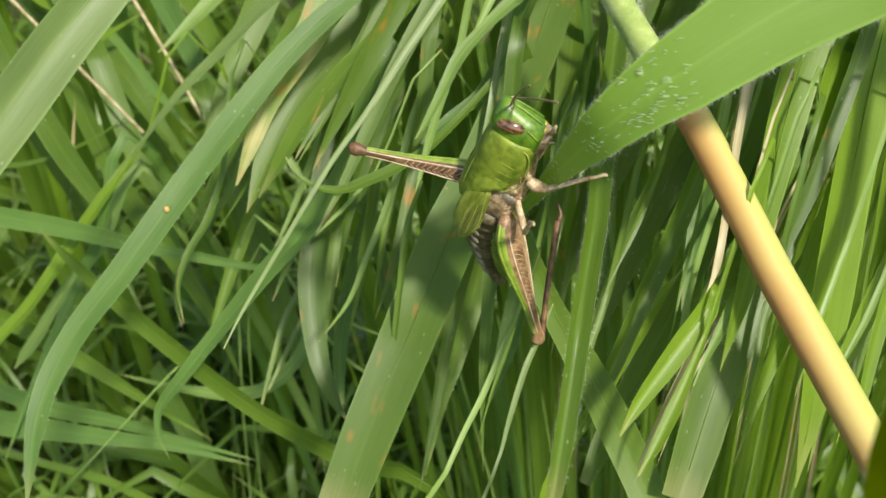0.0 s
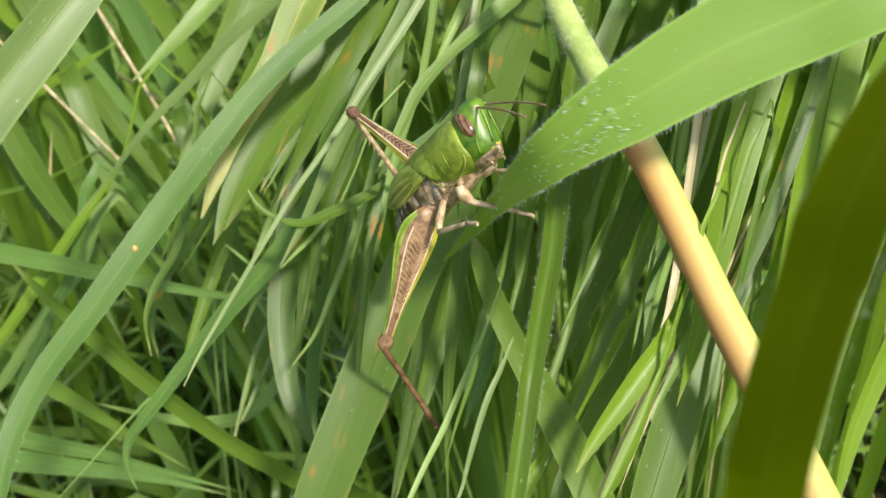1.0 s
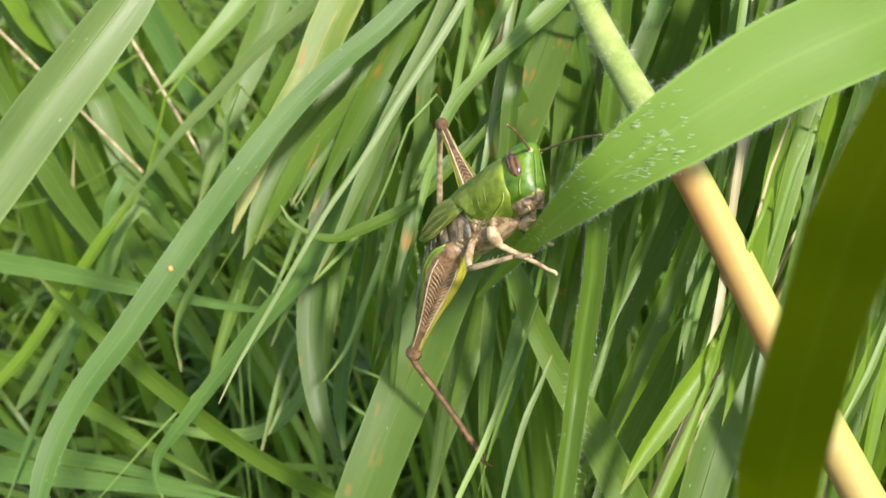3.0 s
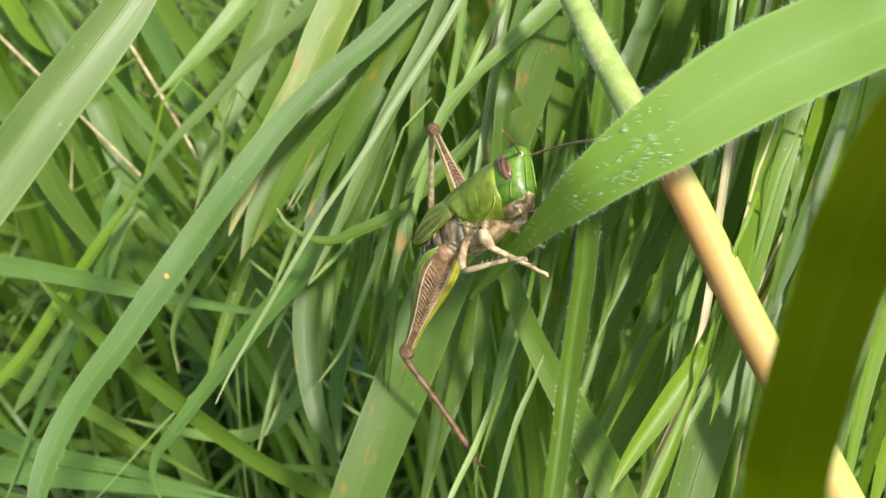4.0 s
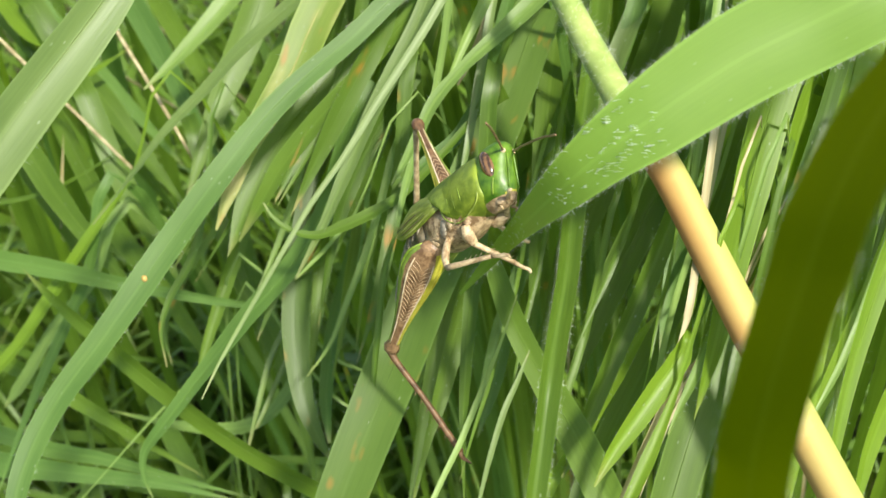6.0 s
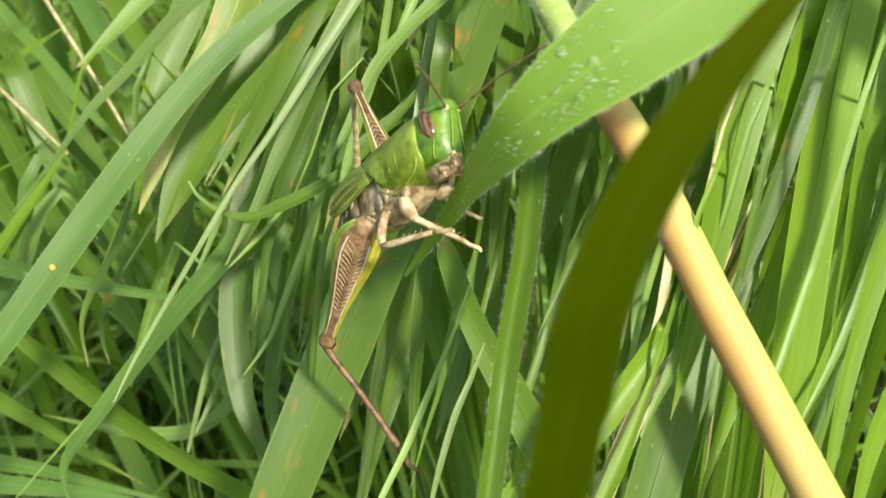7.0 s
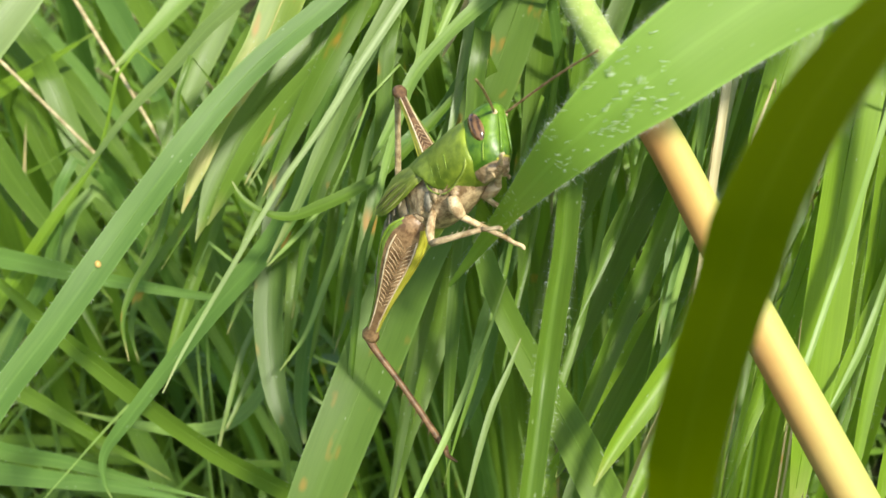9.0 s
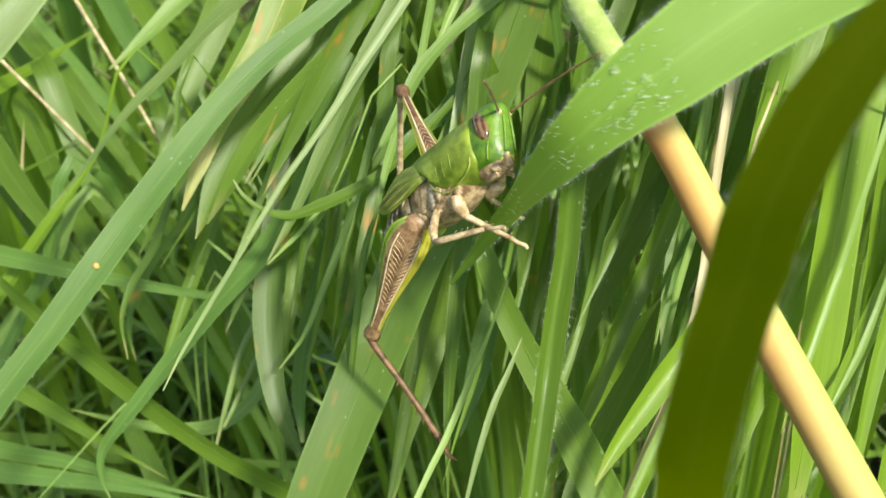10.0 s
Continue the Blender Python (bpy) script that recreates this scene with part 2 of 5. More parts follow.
def oval(x, cy, cz, ry, up, down, power=2.0, m=20):
    """Ring in the plane across x (mm): half width ry, height up and down from the centre."""
    out = []
    for i in range(m):
        a = 2 * math.pi * i / m
        c, s = math.cos(a), math.sin(a)
        c = math.copysign(abs(c) ** (2 / power), c)
        s = math.copysign(abs(s) ** (2 / power), s)
        out.append(Vector((x, cy + ry * c, cz + (up if s > 0 else down) * s)) * MM)
    return out


def ball(radii, centre, turn=(0, 0, 0), level=3):
    bm = bmesh.new()
    bmesh.ops.create_icosphere(bm, subdivisions=level, radius=1.0)
    m = pose(*(c * MM for c in centre), *turn) @ Matrix.Diagonal((*(r * MM for r in radii), 1))
    bmesh.ops.transform(bm, matrix=m, verts=bm.verts[:])
    return bm


def rod_bm(points, radii, n=10, sides=8, bm=None):
    bm = bm or bmesh.new()
    line = spine([Vector(p) * MM for p in points], n)
    k = len(radii) - 1
    rr = []
    for i in range(n + 1):
        s = i / n * k
        j = min(int(s), k - 1)
        rr.append((radii[j] + (radii[j + 1] - radii[j]) * (s - j)) * MM)
    tube(bm, line, rr, sides)
    return bm


def midrib(line, width):
    """The raised middle vein of a broad blade."""
    bm = bmesh.new()
    n = len(line)
    tube(bm, line, [width * 0.020 * MM * (1.0 - 0.75 * k / n) for k in range(n)], 6)
    return bm


def hair_mesh(edges, count, rng, length=0.48):
    """Fine hairs that stand out from both edges of a blade."""
    bm = bmesh.new()
    n = len(edges) - 1
    for _ in range(count * 2):
        s = rng.random() * n * 0.97
        k = int(s)
        which = rng.random() < 0.5
        a, b = edges[k], edges[k + 1]
        p = (a[0] if which else a[1]).lerp(b[0] if which else b[1], s - k)
        d = a[2] * (-1 if which else 1) + a[3] * rng.uniform(-0.2, 0.7) + a[4] * rng.uniform(-0.5, 0.7)
        ln = length * MM * rng.uniform(0.3, 1.15)
        d.normalize()
        r = 0.0055 * MM
        x = d.orthogonal().normalized()
        y = d.cross(x)
        v = [bm.verts.new(p + r * (math.cos(q) * x + math.sin(q) * y)) for q in (0, 2.1, 4.2)]
        tip = bm.verts.new(p + d * ln)
        for i in range(3):
            bm.faces.new((v[i], v[(i + 1) % 3], tip))
    return bm


# ---- ground and meadow ----


def make_ground():
    bm = bmesh.new()
    # fine near the camera, wide out to the horizon
    steps = [-300, -60, -12, -3, -1.0, -0.6, -0.4, -0.25, -0.1, 0.05, 0.2, 0.35, 0.5, 0.7, 1.0, 3, 12, 60, 300]
    grid = [[bm.verts.new((x, y, 0.006 * noise.noise((x * 9, y * 9, 0)))) for x in steps] for y in steps]
    for j in range(len(steps) - 1):
        for i in range(len(steps) - 1):
            bm.faces.new((grid[j][i], grid[j][i + 1], grid[j + 1][i + 1], grid[j + 1][i]))
    return part("ground", bm, SOIL, label="dark soil and thatch under the meadow grass", kind="structure")


def meadow(name, count, area, height, width, bias, seed, label, segments=7, clear_of_camera=True):
    """Many rooted blades that lean over and hang at their tips."""
    r = random.Random(seed)
    bm = bmesh.new()
    uv = bm.loops.layers.uv.new("UVMap")
    x0, x1, y0, y1 = area
    made = 0
    while made < count:
        x, y = r.uniform(x0, x1), r.uniform(y0, y1)
        h = r.uniform(*height)
        a = math.atan2(bias[1], bias[0]) + r.gauss(0, bias[2])
        reach = h * r.uniform(0.25, 0.95)
        d = Vector((math.cos(a), math.sin(a), 0))
        tip = Vector((x, y, 0)) + d * reach
        if clear_of_camera and tip.y < 0.06 and abs(tip.x) < 0.12 and h > 0.12:
            continue
        if clear_of_camera and y < 0.03 and abs(x) < 0.1 and h > 0.16:
            continue
        root = Vector((x, y, 0))
        line = spine([root, root + d * reach * 0.16 + Vector((0, 0, h * 0.55)),
                      root + d * reach * 0.55 + Vector((0, 0, h)), tip + Vector((0, 0, h * r.uniform(0.70, 1.04)))], segments)
        face = Vector((-d.x * 0.4 + r.gauss(0, 0.3), -d.y * 0.4 - 0.3 + r.gauss(0, 0.3), 0.8)).normalized()
        ribbon(bm, uv, line, r.uniform(*width) * MM, r.uniform(-30, 30), r.uniform(-70, 70), 0.2, r.uniform(0.45, 0.8), 2, face)
        made += 1
    return tagged(part(name, bm, MEADOW, label=label, kind="stuff"), category="grass")


ground = make_ground()
meadow("meadow_grass", 1500, (-0.26, 0.24, 0.06, 0.46), (0.07, 0.150), (2.0, 5.2), (-0.7, -0.5, 1.0), 3,
       "dense green meadow grass, overlapping blades leaning over")
meadow("fine_grass", 480, (-0.24, 0.06, 0.08, 0.46), (0.08, 0.140), (1.2, 3.0), (-0.3, -0.7, 2.2), 5,
       "fine tangled bright green grass between the broad blades", segments=11)
meadow("surrounding_grass", 6500, (-1.7, 1.7, -1.6, 1.9), (0.05, 0.13), (2.0, 6.0), (-0.5, -0.5, 1.5), 9,
       "low green meadow grass around the clump", segments=5)


# ---- blades that can be told apart ----
LABELS = {
    "grass": "mid green grass blade with fine parallel veins",
    "leaf": "broad bright green grass leaf with a white-haired tip",
    "lush": "bright yellow-green grass blade with light shining through",
    "blue": "cool blue-green grass blade with a matt surface",
    "grey": "broad grey-green grass blade with a ribbed surface",
    "pale": "narrow pale green grass blade drawn out to a point",
    "yellow": "yellowing grass blade with dry orange patches",
    "rusty": "green grass blade with small orange rust spots",
    "straw": "dry straw-coloured dead grass blade, partly split",
    "pink": "pale pinkish dry tip of a grass blade",
}


plant_eggs = []


def grass_plant(kind, width, points, taper=0.5, roll=0.0, fold=0.15, hairs=0, egg=0, fuzz=0, rooted=1, blunt=1.3, twist=None, widths=None):
    """One blade through the given places, from the root side to the tip, carried on down to the ground."""
    pts = [Vector(p) * MM for p in points]
    e = (pts[0] - pts[1]).normalized()
    flat = Vector((e.x, e.y, 0))
    n = 10 + 4 * len(pts)
    line = spine(pts, n)
    if rooted:
        a = pts[0] + e * 0.016 + Vector((0, 0, -0.004))
        b = a + flat * 0.022 + Vector((0, 0, -a.z * 0.45))
        c = Vector((b.x + flat.x * 0.012, b.y + flat.y * 0.012, -0.003))
        line = spine([c, b, a, pts[0], pts[1]], 16)[:12] + line
        taper *= n / (len(line) - 1)
    spans = None
    if widths:
        at = [k / n * (len(pts) - 1) for k in range(n + 1)]
        spans = [float(w) * MM for w in np.interp(at, range(len(pts)), widths)]
        spans = [spans[0]] * (len(line) - n - 1) + spans
    bm = bmesh.new()
    uv = bm.loops.layers.uv.new("UVMap")
    r = random.Random(int(width * 1000) + len(points))
    edges = ribbon(bm, uv, line, width * MM, roll, r.uniform(-18, 18) if twist is None else twist, fold, taper, 6, wave=0.02, base=0.75, blunt=blunt, spans=spans)
    label = LABELS[kind] + (", hairy edges" if hairs else "")
    plant = tagged(new("grass_plant"), label, "grass", "grass plants of the clump")
    ob = part("blade", bm, GREEN[kind], plant)
    if width > 1.4 and kind != "leaf":
        part("midrib", midrib(line[8:-3], width), GREEN[kind], ob)
    if hairs:
        part("edge_hairs", hair_mesh(edges[10:], int(hairs), r), HAIR, ob, "fine white hairs", kind="stuff")
    if fuzz:
        bm3 = bmesh.new()
        for _ in range(int(fuzz)):
            k = len(edges) - 1 - int(n * r.choice((0.16, 0.30, 0.40, 0.44, 0.48)) + r.gauss(0, 0.9))
            w = r.choice((0.22, 0.35, 0.55, 0.9)) + r.gauss(0, 0.05)
            p = edges[k][0].lerp(edges[k][1], w) + edges[k][3] * r.uniform(-1, 1) * MM + edges[k][4] * 0.05 * MM
            d = (edges[k][2] * r.uniform(-0.75, -0.25) - edges[k][3] * r.uniform(0.6, 1.0) + edges[k][4] * r.uniform(0.1, 0.3)).normalized()
            tube(bm3, [p, p + d * r.uniform(0.15, 0.55) * MM], [0.020 * MM, 0.007 * MM], 3)
        part("surface_hairs", bm3, HAIR, ob, "scattered short white hairs", kind="stuff")
    if egg:
        k = len(edges) - 1 - int(n * 0.476)
        bm2 = bmesh.new()
        bmesh.ops.create_icosphere(bm2, subdivisions=2, radius=0.34 * MM)
        bmesh.ops.transform(bm2, matrix=Matrix.Translation(line[k] + edges[k][4] * 0.2 * MM) @ Matrix.Diagonal((0.85, 0.85, 1.1, 1)), verts=bm2.verts[:])
        plant_eggs.append(tagged(part("insect_egg", bm2, EGG, label="tiny yellow insect egg stuck on a grass blade"), category="egg"))
    return plant


def dry_stalk(kind, width, points):
    """A thin straw, rooted beyond its first place, with a free tip at the last."""
    pts = [Vector(p) * MM for p in points]
    e = (pts[0] - pts[1]).normalized()
    a = pts[0] + e * 0.012
    line = spine([Vector((a.x, a.y + a.z * 1.2, -0.003)), Vector((a.x, a.y + a.z * 0.6, a.z * 0.48)), a, *pts], 30)
    bm = bmesh.new()
    tube(bm, line, [width * 0.5 * MM * (1.2 - 0.5 * k / 30) for k in range(31)], 7)
    return tagged(part("straw", bm, STRAW, label="thin dry straw standing in the grass"), category="straw", group="dry straws")


perch_leaf = grass_plant("leaf", 5.77, [(33.4, 53.9, 276.7), (29.2, 53.4, 275.3), (25.6, 53.3, 273.7), (21.8, 53.0, 272.2), (18.6, 52.5, 270.6), (15.8, 52.0, 269.0), (13.2, 51.9, 267.2), (10.8, 52.5, 264.5), (8.9, 55.3, 260.1), (6.9, 60.5, 253.1), (3.5, 64.8, 244.9)], widths=(5.52, 5.67, 5.76, 5.77, 5.41, 4.89, 4.04, 3.14, 2.22, 1.29, 0.24), fold=0.16, hairs=620, twist=0, fuzz=150, roll=-8)
grass_plant("grey", 4.01, [(-33.7, 50.4, 261.6), (-30.6, 53.3, 264.4), (-27.6, 56.1, 267.0), (-24.6, 58.9, 269.7), (-21.7, 61.5, 272.1), (-19.1, 64.0, 274.3), (-17.1, 66.1, 276.2), (-14.8, 68.5, 278.3), (-11.0, 72.0, 281.9)], widths=(3.98, 4.01, 3.97, 3.84, 3.64, 3.28, 2.75, 1.90, 0.20), roll=8, fold=-0.4, hairs=45)
egg_blade = grass_plant("blue", 2.73, [(7.9, 98.5, 263.6), (1.1, 94.6, 260.3), (-3.9, 91.1, 257.4), (-9.8, 87.5, 254.5), (-14.2, 84.1, 251.8), (-17.9, 80.6, 249.0), (-22.5, 76.3, 245.2), (-25.6, 73.1, 242.6), (-29.7, 69.0, 239.1), (-33.5, 65.4, 236.1), (-36.0, 62.0, 233.4), (-37.3, 58.8, 231.0), (-37.8, 55.7, 228.5), (-38.0, 52.9, 226.5)], widths=(2.01, 2.05, 2.09, 2.18, 2.33, 2.59, 2.73, 2.71, 2.57, 2.38, 2.25, 1.91, 1.15, 0.26), roll=-10, hairs=260, egg=1, fold=0.12)
grass_plant("yellow", 4.27, [(-2.0, 106.1, 263.5), (-5.4, 103.2, 260.5), (-7.3, 100.6, 257.9), (-9.9, 97.3, 254.5), (-12.0, 94.4, 251.5), (-14.7, 91.7, 248.7), (-17.0, 89.2, 246.3), (-19.1, 86.1, 243.1), (-21.0, 83.1, 239.9)], widths=(4.16, 4.27, 4.25, 4.11, 3.48, 2.85, 2.34, 1.72, 0.18), roll=-12, fold=0.12, hairs=45)
grass_plant("grass", 3.71, [(-1.0, 107.7, 252.8), (-10.1, 98.8, 246.6), (-14.9, 94.5, 242.9), (-18.4, 89.8, 238.7), (-21.1, 85.2, 234.6)], taper=.35, roll=-10, hairs=45)
grass_plant("pale", 3.64, [(-14.6, 151.2, 249.4), (-20.3, 146.3, 244.6), (-25.8, 141.5, 240.0), (-30.3, 137.7, 236.6), (-35.5, 133.9, 233.2), (-40.1, 130.8, 230.7)], widths=(3.49, 3.64, 3.54, 2.92, 1.88, 0.17), roll=0, fold=0.35, hairs=45)
grass_plant("grey", 2.08, [(-6.3, 118.5, 255.0), (-10.9, 116.5, 251.6), (-15.6, 114.7, 248.4), (-21.0, 112.7, 245.0), (-25.7, 110.6, 241.3), (-31.3, 108.0, 237.3), (-35.8, 105.6, 233.2), (-38.4, 104.4, 230.8), (-42.2, 102.5, 227.5)], widths=(1.99, 2.00, 2.08, 1.95, 1.67, 1.24, 0.81, 0.44, 0.22), roll=8, hairs=45)
grass_plant("lush", 2.01, [(-39.7, 115.8, 226.4), (-42.4, 113.8, 223.7), (-47.1, 110.3, 219.2), (-52.5, 106.2, 213.8), (-57.9, 102.0, 208.4), (-63.1, 99.0, 204.4), (-66.7, 96.6, 201.3)], widths=(0.48, 1.04, 1.76, 2.01, 1.93, 1.61, 0.48), roll=5, fold=0.3)
grass_plant("grey", 0.83, [(9.7, 92.4, 267.2), (6.6, 89.3, 264.3), (2.4, 84.9, 259.8), (-2.3, 80.6, 255.3), (-5.8, 77.1, 251.9), (-9.3, 73.9, 248.8), (-12.7, 70.3, 245.3), (-16.2, 66.6, 241.6), (-18.4, 64.0, 239.3), (-20.0, 61.7, 237.4)], widths=(0.73, 0.83, 0.83, 0.71, 0.55, 0.49, 0.43, 0.38, 0.27, 0.11), roll=-15)
grass_plant("grey", 1.87, [(7.3, 97.7, 264.2), (4.0, 94.3, 260.5), (1.7, 91.3, 257.2), (-1.3, 87.9, 253.5), (-3.9, 84.9, 250.3), (-6.5, 81.6, 246.6), (-9.1, 78.2, 243.0), (-12.1, 75.0, 239.4)], widths=(1.41, 1.64, 1.81, 1.87, 1.69, 1.51, 0.93, 0.17), roll=12, fold=0.2)
grass_plant("grass", 2.35, [(7.9, 99.5, 261.6), (4.1, 98.0, 258.9), (0.5, 96.0, 255.6), (-5.1, 93.0, 250.9), (-9.7, 90.8, 247.4), (-13.7, 88.6, 243.8), (-16.6, 86.5, 240.3), (-19.3, 84.6, 237.0)], widths=(1.32, 1.57, 1.70, 2.02, 2.34, 2.35, 1.68, 0.19), roll=10, fold=0.2, hairs=45)
grass_plant("grass", 1.26, [(6.9, 84.2, 250.7), (2.9, 81.7, 247.7), (-0.7, 79.8, 245.3), (-3.9, 78.7, 244.0), (-6.9, 78.0, 243.1), (-9.7, 77.5, 242.6), (-12.2, 78.0, 243.1), (-13.9, 78.9, 244.2), (-14.7, 79.8, 245.4)], widths=(0.69, 0.80, 0.97, 1.20, 1.26, 0.92, 0.57, 0.40, 0.17), roll=10, fold=0.2)
grass_plant("pale", 1.86, [(19.3, 91.0, 265.4), (15.2, 88.3, 262.3), (12.0, 86.5, 260.2), (8.8, 84.8, 258.4), (5.9, 83.2, 256.7), (3.0, 81.3, 254.5), (1.2, 79.3, 252.2), (-0.4, 77.5, 250.2), (-1.7, 76.2, 248.9)], widths=(1.86, 1.85, 1.85, 1.47, 1.14, 1.30, 1.03, 0.70, 0.11), roll=8, fold=0.25, hairs=45)
grass_plant("pale", 1.27, [(11.7, 93.9, 264.2), (9.8, 91.5, 261.6), (8.2, 89.5, 259.4), (6.5, 87.5, 257.3), (5.0, 85.6, 255.2), (4.2, 84.6, 254.3)], widths=(1.27, 1.27, 1.15, 0.92, 0.52, 0.11), roll=-15, fold=0.3)
grass_plant("pale", 0.77, [(3.2, 86.0, 252.9), (0.7, 81.4, 248.8), (-0.7, 78.1, 246.4), (-2.5, 73.6, 242.4)], taper=.4, roll=10)
grass_plant("straw", 0.87, [(10.6, 94.1, 261.3), (9.2, 91.6, 258.3), (7.9, 89.7, 255.9), (6.5, 88.2, 254.0), (5.4, 87.0, 252.6)], widths=(0.46, 0.69, 0.87, 0.64, 0.12), roll=10)
grass_plant("grey", 0.91, [(10.7, 95.1, 262.6), (9.9, 92.7, 260.1), (8.7, 89.6, 256.8), (7.4, 86.2, 253.1), (6.3, 83.1, 249.8), (5.2, 80.4, 247.0), (4.3, 78.4, 245.1)], widths=(0.80, 0.85, 0.91, 0.85, 0.79, 0.45, 0.17))
grass_plant("rusty", 5.54, [(18.7, 103.6, 260.4), (16.5, 98.9, 257.4), (13.5, 94.0, 254.2), (10.8, 88.7, 250.7), (7.9, 83.7, 247.3), (4.5, 78.0, 243.2), (0.9, 72.8, 239.6), (-2.3, 67.3, 235.7), (-4.2, 63.4, 233.8), (-7.3, 58.0, 230.1), (-10.3, 52.5, 226.2), (-12.4, 48.4, 224.0)], widths=(5.19, 5.22, 5.13, 5.04, 5.18, 5.36, 5.54, 5.49, 5.22, 4.91, 4.30, 2.51), roll=4, fold=0.1, hairs=60)
grass_plant("grass", 3.32, [(18.2, 108.3, 256.5), (17.1, 101.7, 248.5), (14.6, 92.0, 239.6), (12.4, 81.7, 230.1), (11.0, 73.3, 222.9)], taper=.8, roll=15, hairs=45)
grass_plant("grass", 3.58, [(24.2, 111.8, 254.6), (22.1, 104.2, 248.3), (20.2, 96.7, 242.2), (17.5, 87.0, 233.4), (15.1, 78.4, 226.0)], taper=.8, roll=12, hairs=45)
grass_plant("blue", 1.98, [(26.9, 96.3, 260.8), (24.8, 93.9, 257.8), (22.6, 90.3, 253.4), (20.8, 87.4, 249.9), (18.9, 83.5, 245.0)], taper=.7, roll=12, hairs=45)
grass_plant("grass", 3.52, [(34.5, 105.6, 256.3), (30.6, 102.6, 252.6), (25.2, 97.6, 246.4), (20.6, 91.7, 240.8), (17.3, 86.2, 235.7)], taper=.7, roll=-12, hairs=45)
grass_plant("grass", 2.56, [(33.8, 96.0, 260.4), (31.9, 92.4, 256.0), (30.4, 89.2, 252.0), (28.1, 83.7, 246.8), (25.7, 77.2, 240.4)], taper=.8, roll=-10, hairs=45)
grass_plant("pale", 0.85, [(-0.3, 91.2, 246.7), (-2.2, 88.4, 243.2), (-3.7, 85.6, 239.7), (-5.8, 82.2, 235.6), (-8.2, 79.1, 231.7), (-10.2, 76.5, 228.5), (-13.0, 74.4, 225.9)], widths=(0.73, 0.85, 0.79, 0.79, 0.67, 0.49, 0.12))
grass_plant("rusty", 3.21, [(-7.4, 107.9, 243.5), (-10.6, 101.1, 238.2), (-13.6, 92.7, 231.1), (-15.4, 85.7, 224.0), (-15.1, 79.3, 217.7), (-13.4, 75.2, 214.3), (-11.9, 72.9, 213.0)], taper=.5, roll=-10, hairs=45)
grass_plant("pale", 0.43, [(-15.4, 91.6, 215.4), (-11.9, 88.7, 213.4), (-9.8, 88.0, 212.5), (-7.0, 86.5, 212.3)], taper=.4, roll=0)
grass_plant("pale", 0.44, [(-15.9, 89.5, 211.3), (-13.1, 86.7, 209.3), (-11.0, 85.5, 207.9), (-8.2, 83.7, 207.2)], taper=.4, roll=0)
grass_plant("grass", 1.64, [(6.6, 76.5, 242.8), (4.9, 70.9, 237.5), (3.7, 65.4, 232.3), (3.1, 61.4, 228.8), (2.7, 56.4, 224.2)], taper=.9, roll=15, hairs=45)
grass_plant("grass", 2.02, [(5.1, 82.5, 237.5), (2.4, 76.9, 232.2), (0.0, 71.1, 226.5), (-2.1, 64.9, 220.5), (-3.7, 60.3, 216.5)], taper=.9, roll=-15, hairs=45)
grass_plant("grass", 2.42, [(3.1, 76.8, 227.2), (0.7, 71.9, 222.8), (-0.8, 68.6, 220.4), (-3.1, 63.2, 215.2)], taper=.9, roll=-25, hairs=45)
grass_plant("grass", 1.95, [(20.4, 92.3, 260.7), (18.2, 83.6, 257.9), (15.7, 73.6, 255.1), (13.4, 64.2, 253.0), (12.2, 59.1, 251.4), (10.8, 54.2, 250.1), (9.6, 49.8, 248.7), (8.7, 46.9, 245.9), (7.8, 44.3, 242.8), (6.9, 41.8, 239.6)], widths=(1.95, 1.95, 1.93, 1.84, 1.77, 1.70, 1.65, 1.59, 1.51, 1.17), roll=-10, hairs=300, fold=0.75)
grass_plant("grass", 3.20, [(16.8, 45.6, 230.0), (15.4, 49.2, 232.0), (14.1, 52.6, 233.8), (12.9, 55.7, 235.3), (11.4, 59.0, 237.0), (9.7, 62.5, 238.9), (8.2, 66.2, 241.2), (7.4, 69.5, 242.9), (7.0, 71.9, 243.5)], widths=(3.09, 3.14, 3.20, 3.06, 2.76, 2.25, 2.08, 1.80, 0.43), roll=-6, fold=0.2, hairs=45)
grass_plant("pale", 0.54, [(-0.7, 49.0, 234.3), (1.0, 51.9, 235.7), (2.8, 54.7, 237.0), (4.4, 57.5, 238.4), (5.9, 60.3, 239.7), (7.1, 62.7, 240.5), (9.0, 66.3, 242.8)], widths=(0.42, 0.47, 0.53, 0.54, 0.40, 0.25, 0.10))
grass_plant("grey", 0.54, [(4.1, 52.4, 232.1), (5.3, 54.8, 234.7), (6.8, 57.4, 237.4), (8.2, 59.2, 239.2), (9.5, 61.0, 241.1)], widths=(0.29, 0.49, 0.54, 0.44, 0.10))
grass_plant("grass", 3.29, [(28.1, 80.7, 251.0), (24.4, 76.5, 246.9), (20.8, 72.6, 243.1), (17.9, 69.2, 240.0), (16.1, 66.6, 237.8), (14.3, 64.0, 235.8), (12.6, 61.9, 234.2)], widths=(3.09, 3.29, 3.26, 2.92, 2.25, 1.28, 0.21), roll=-8, fold=0.2, hairs=45)
grass_plant("blue", 1.93, [(28.1, 79.6, 254.5), (26.9, 76.0, 250.6), (25.2, 72.5, 246.9), (23.8, 68.9, 243.1), (22.6, 65.7, 239.8), (21.6, 63.0, 237.1)], widths=(1.83, 1.93, 1.92, 1.80, 1.27, 0.21), roll=10, fold=0.15, hairs=45)
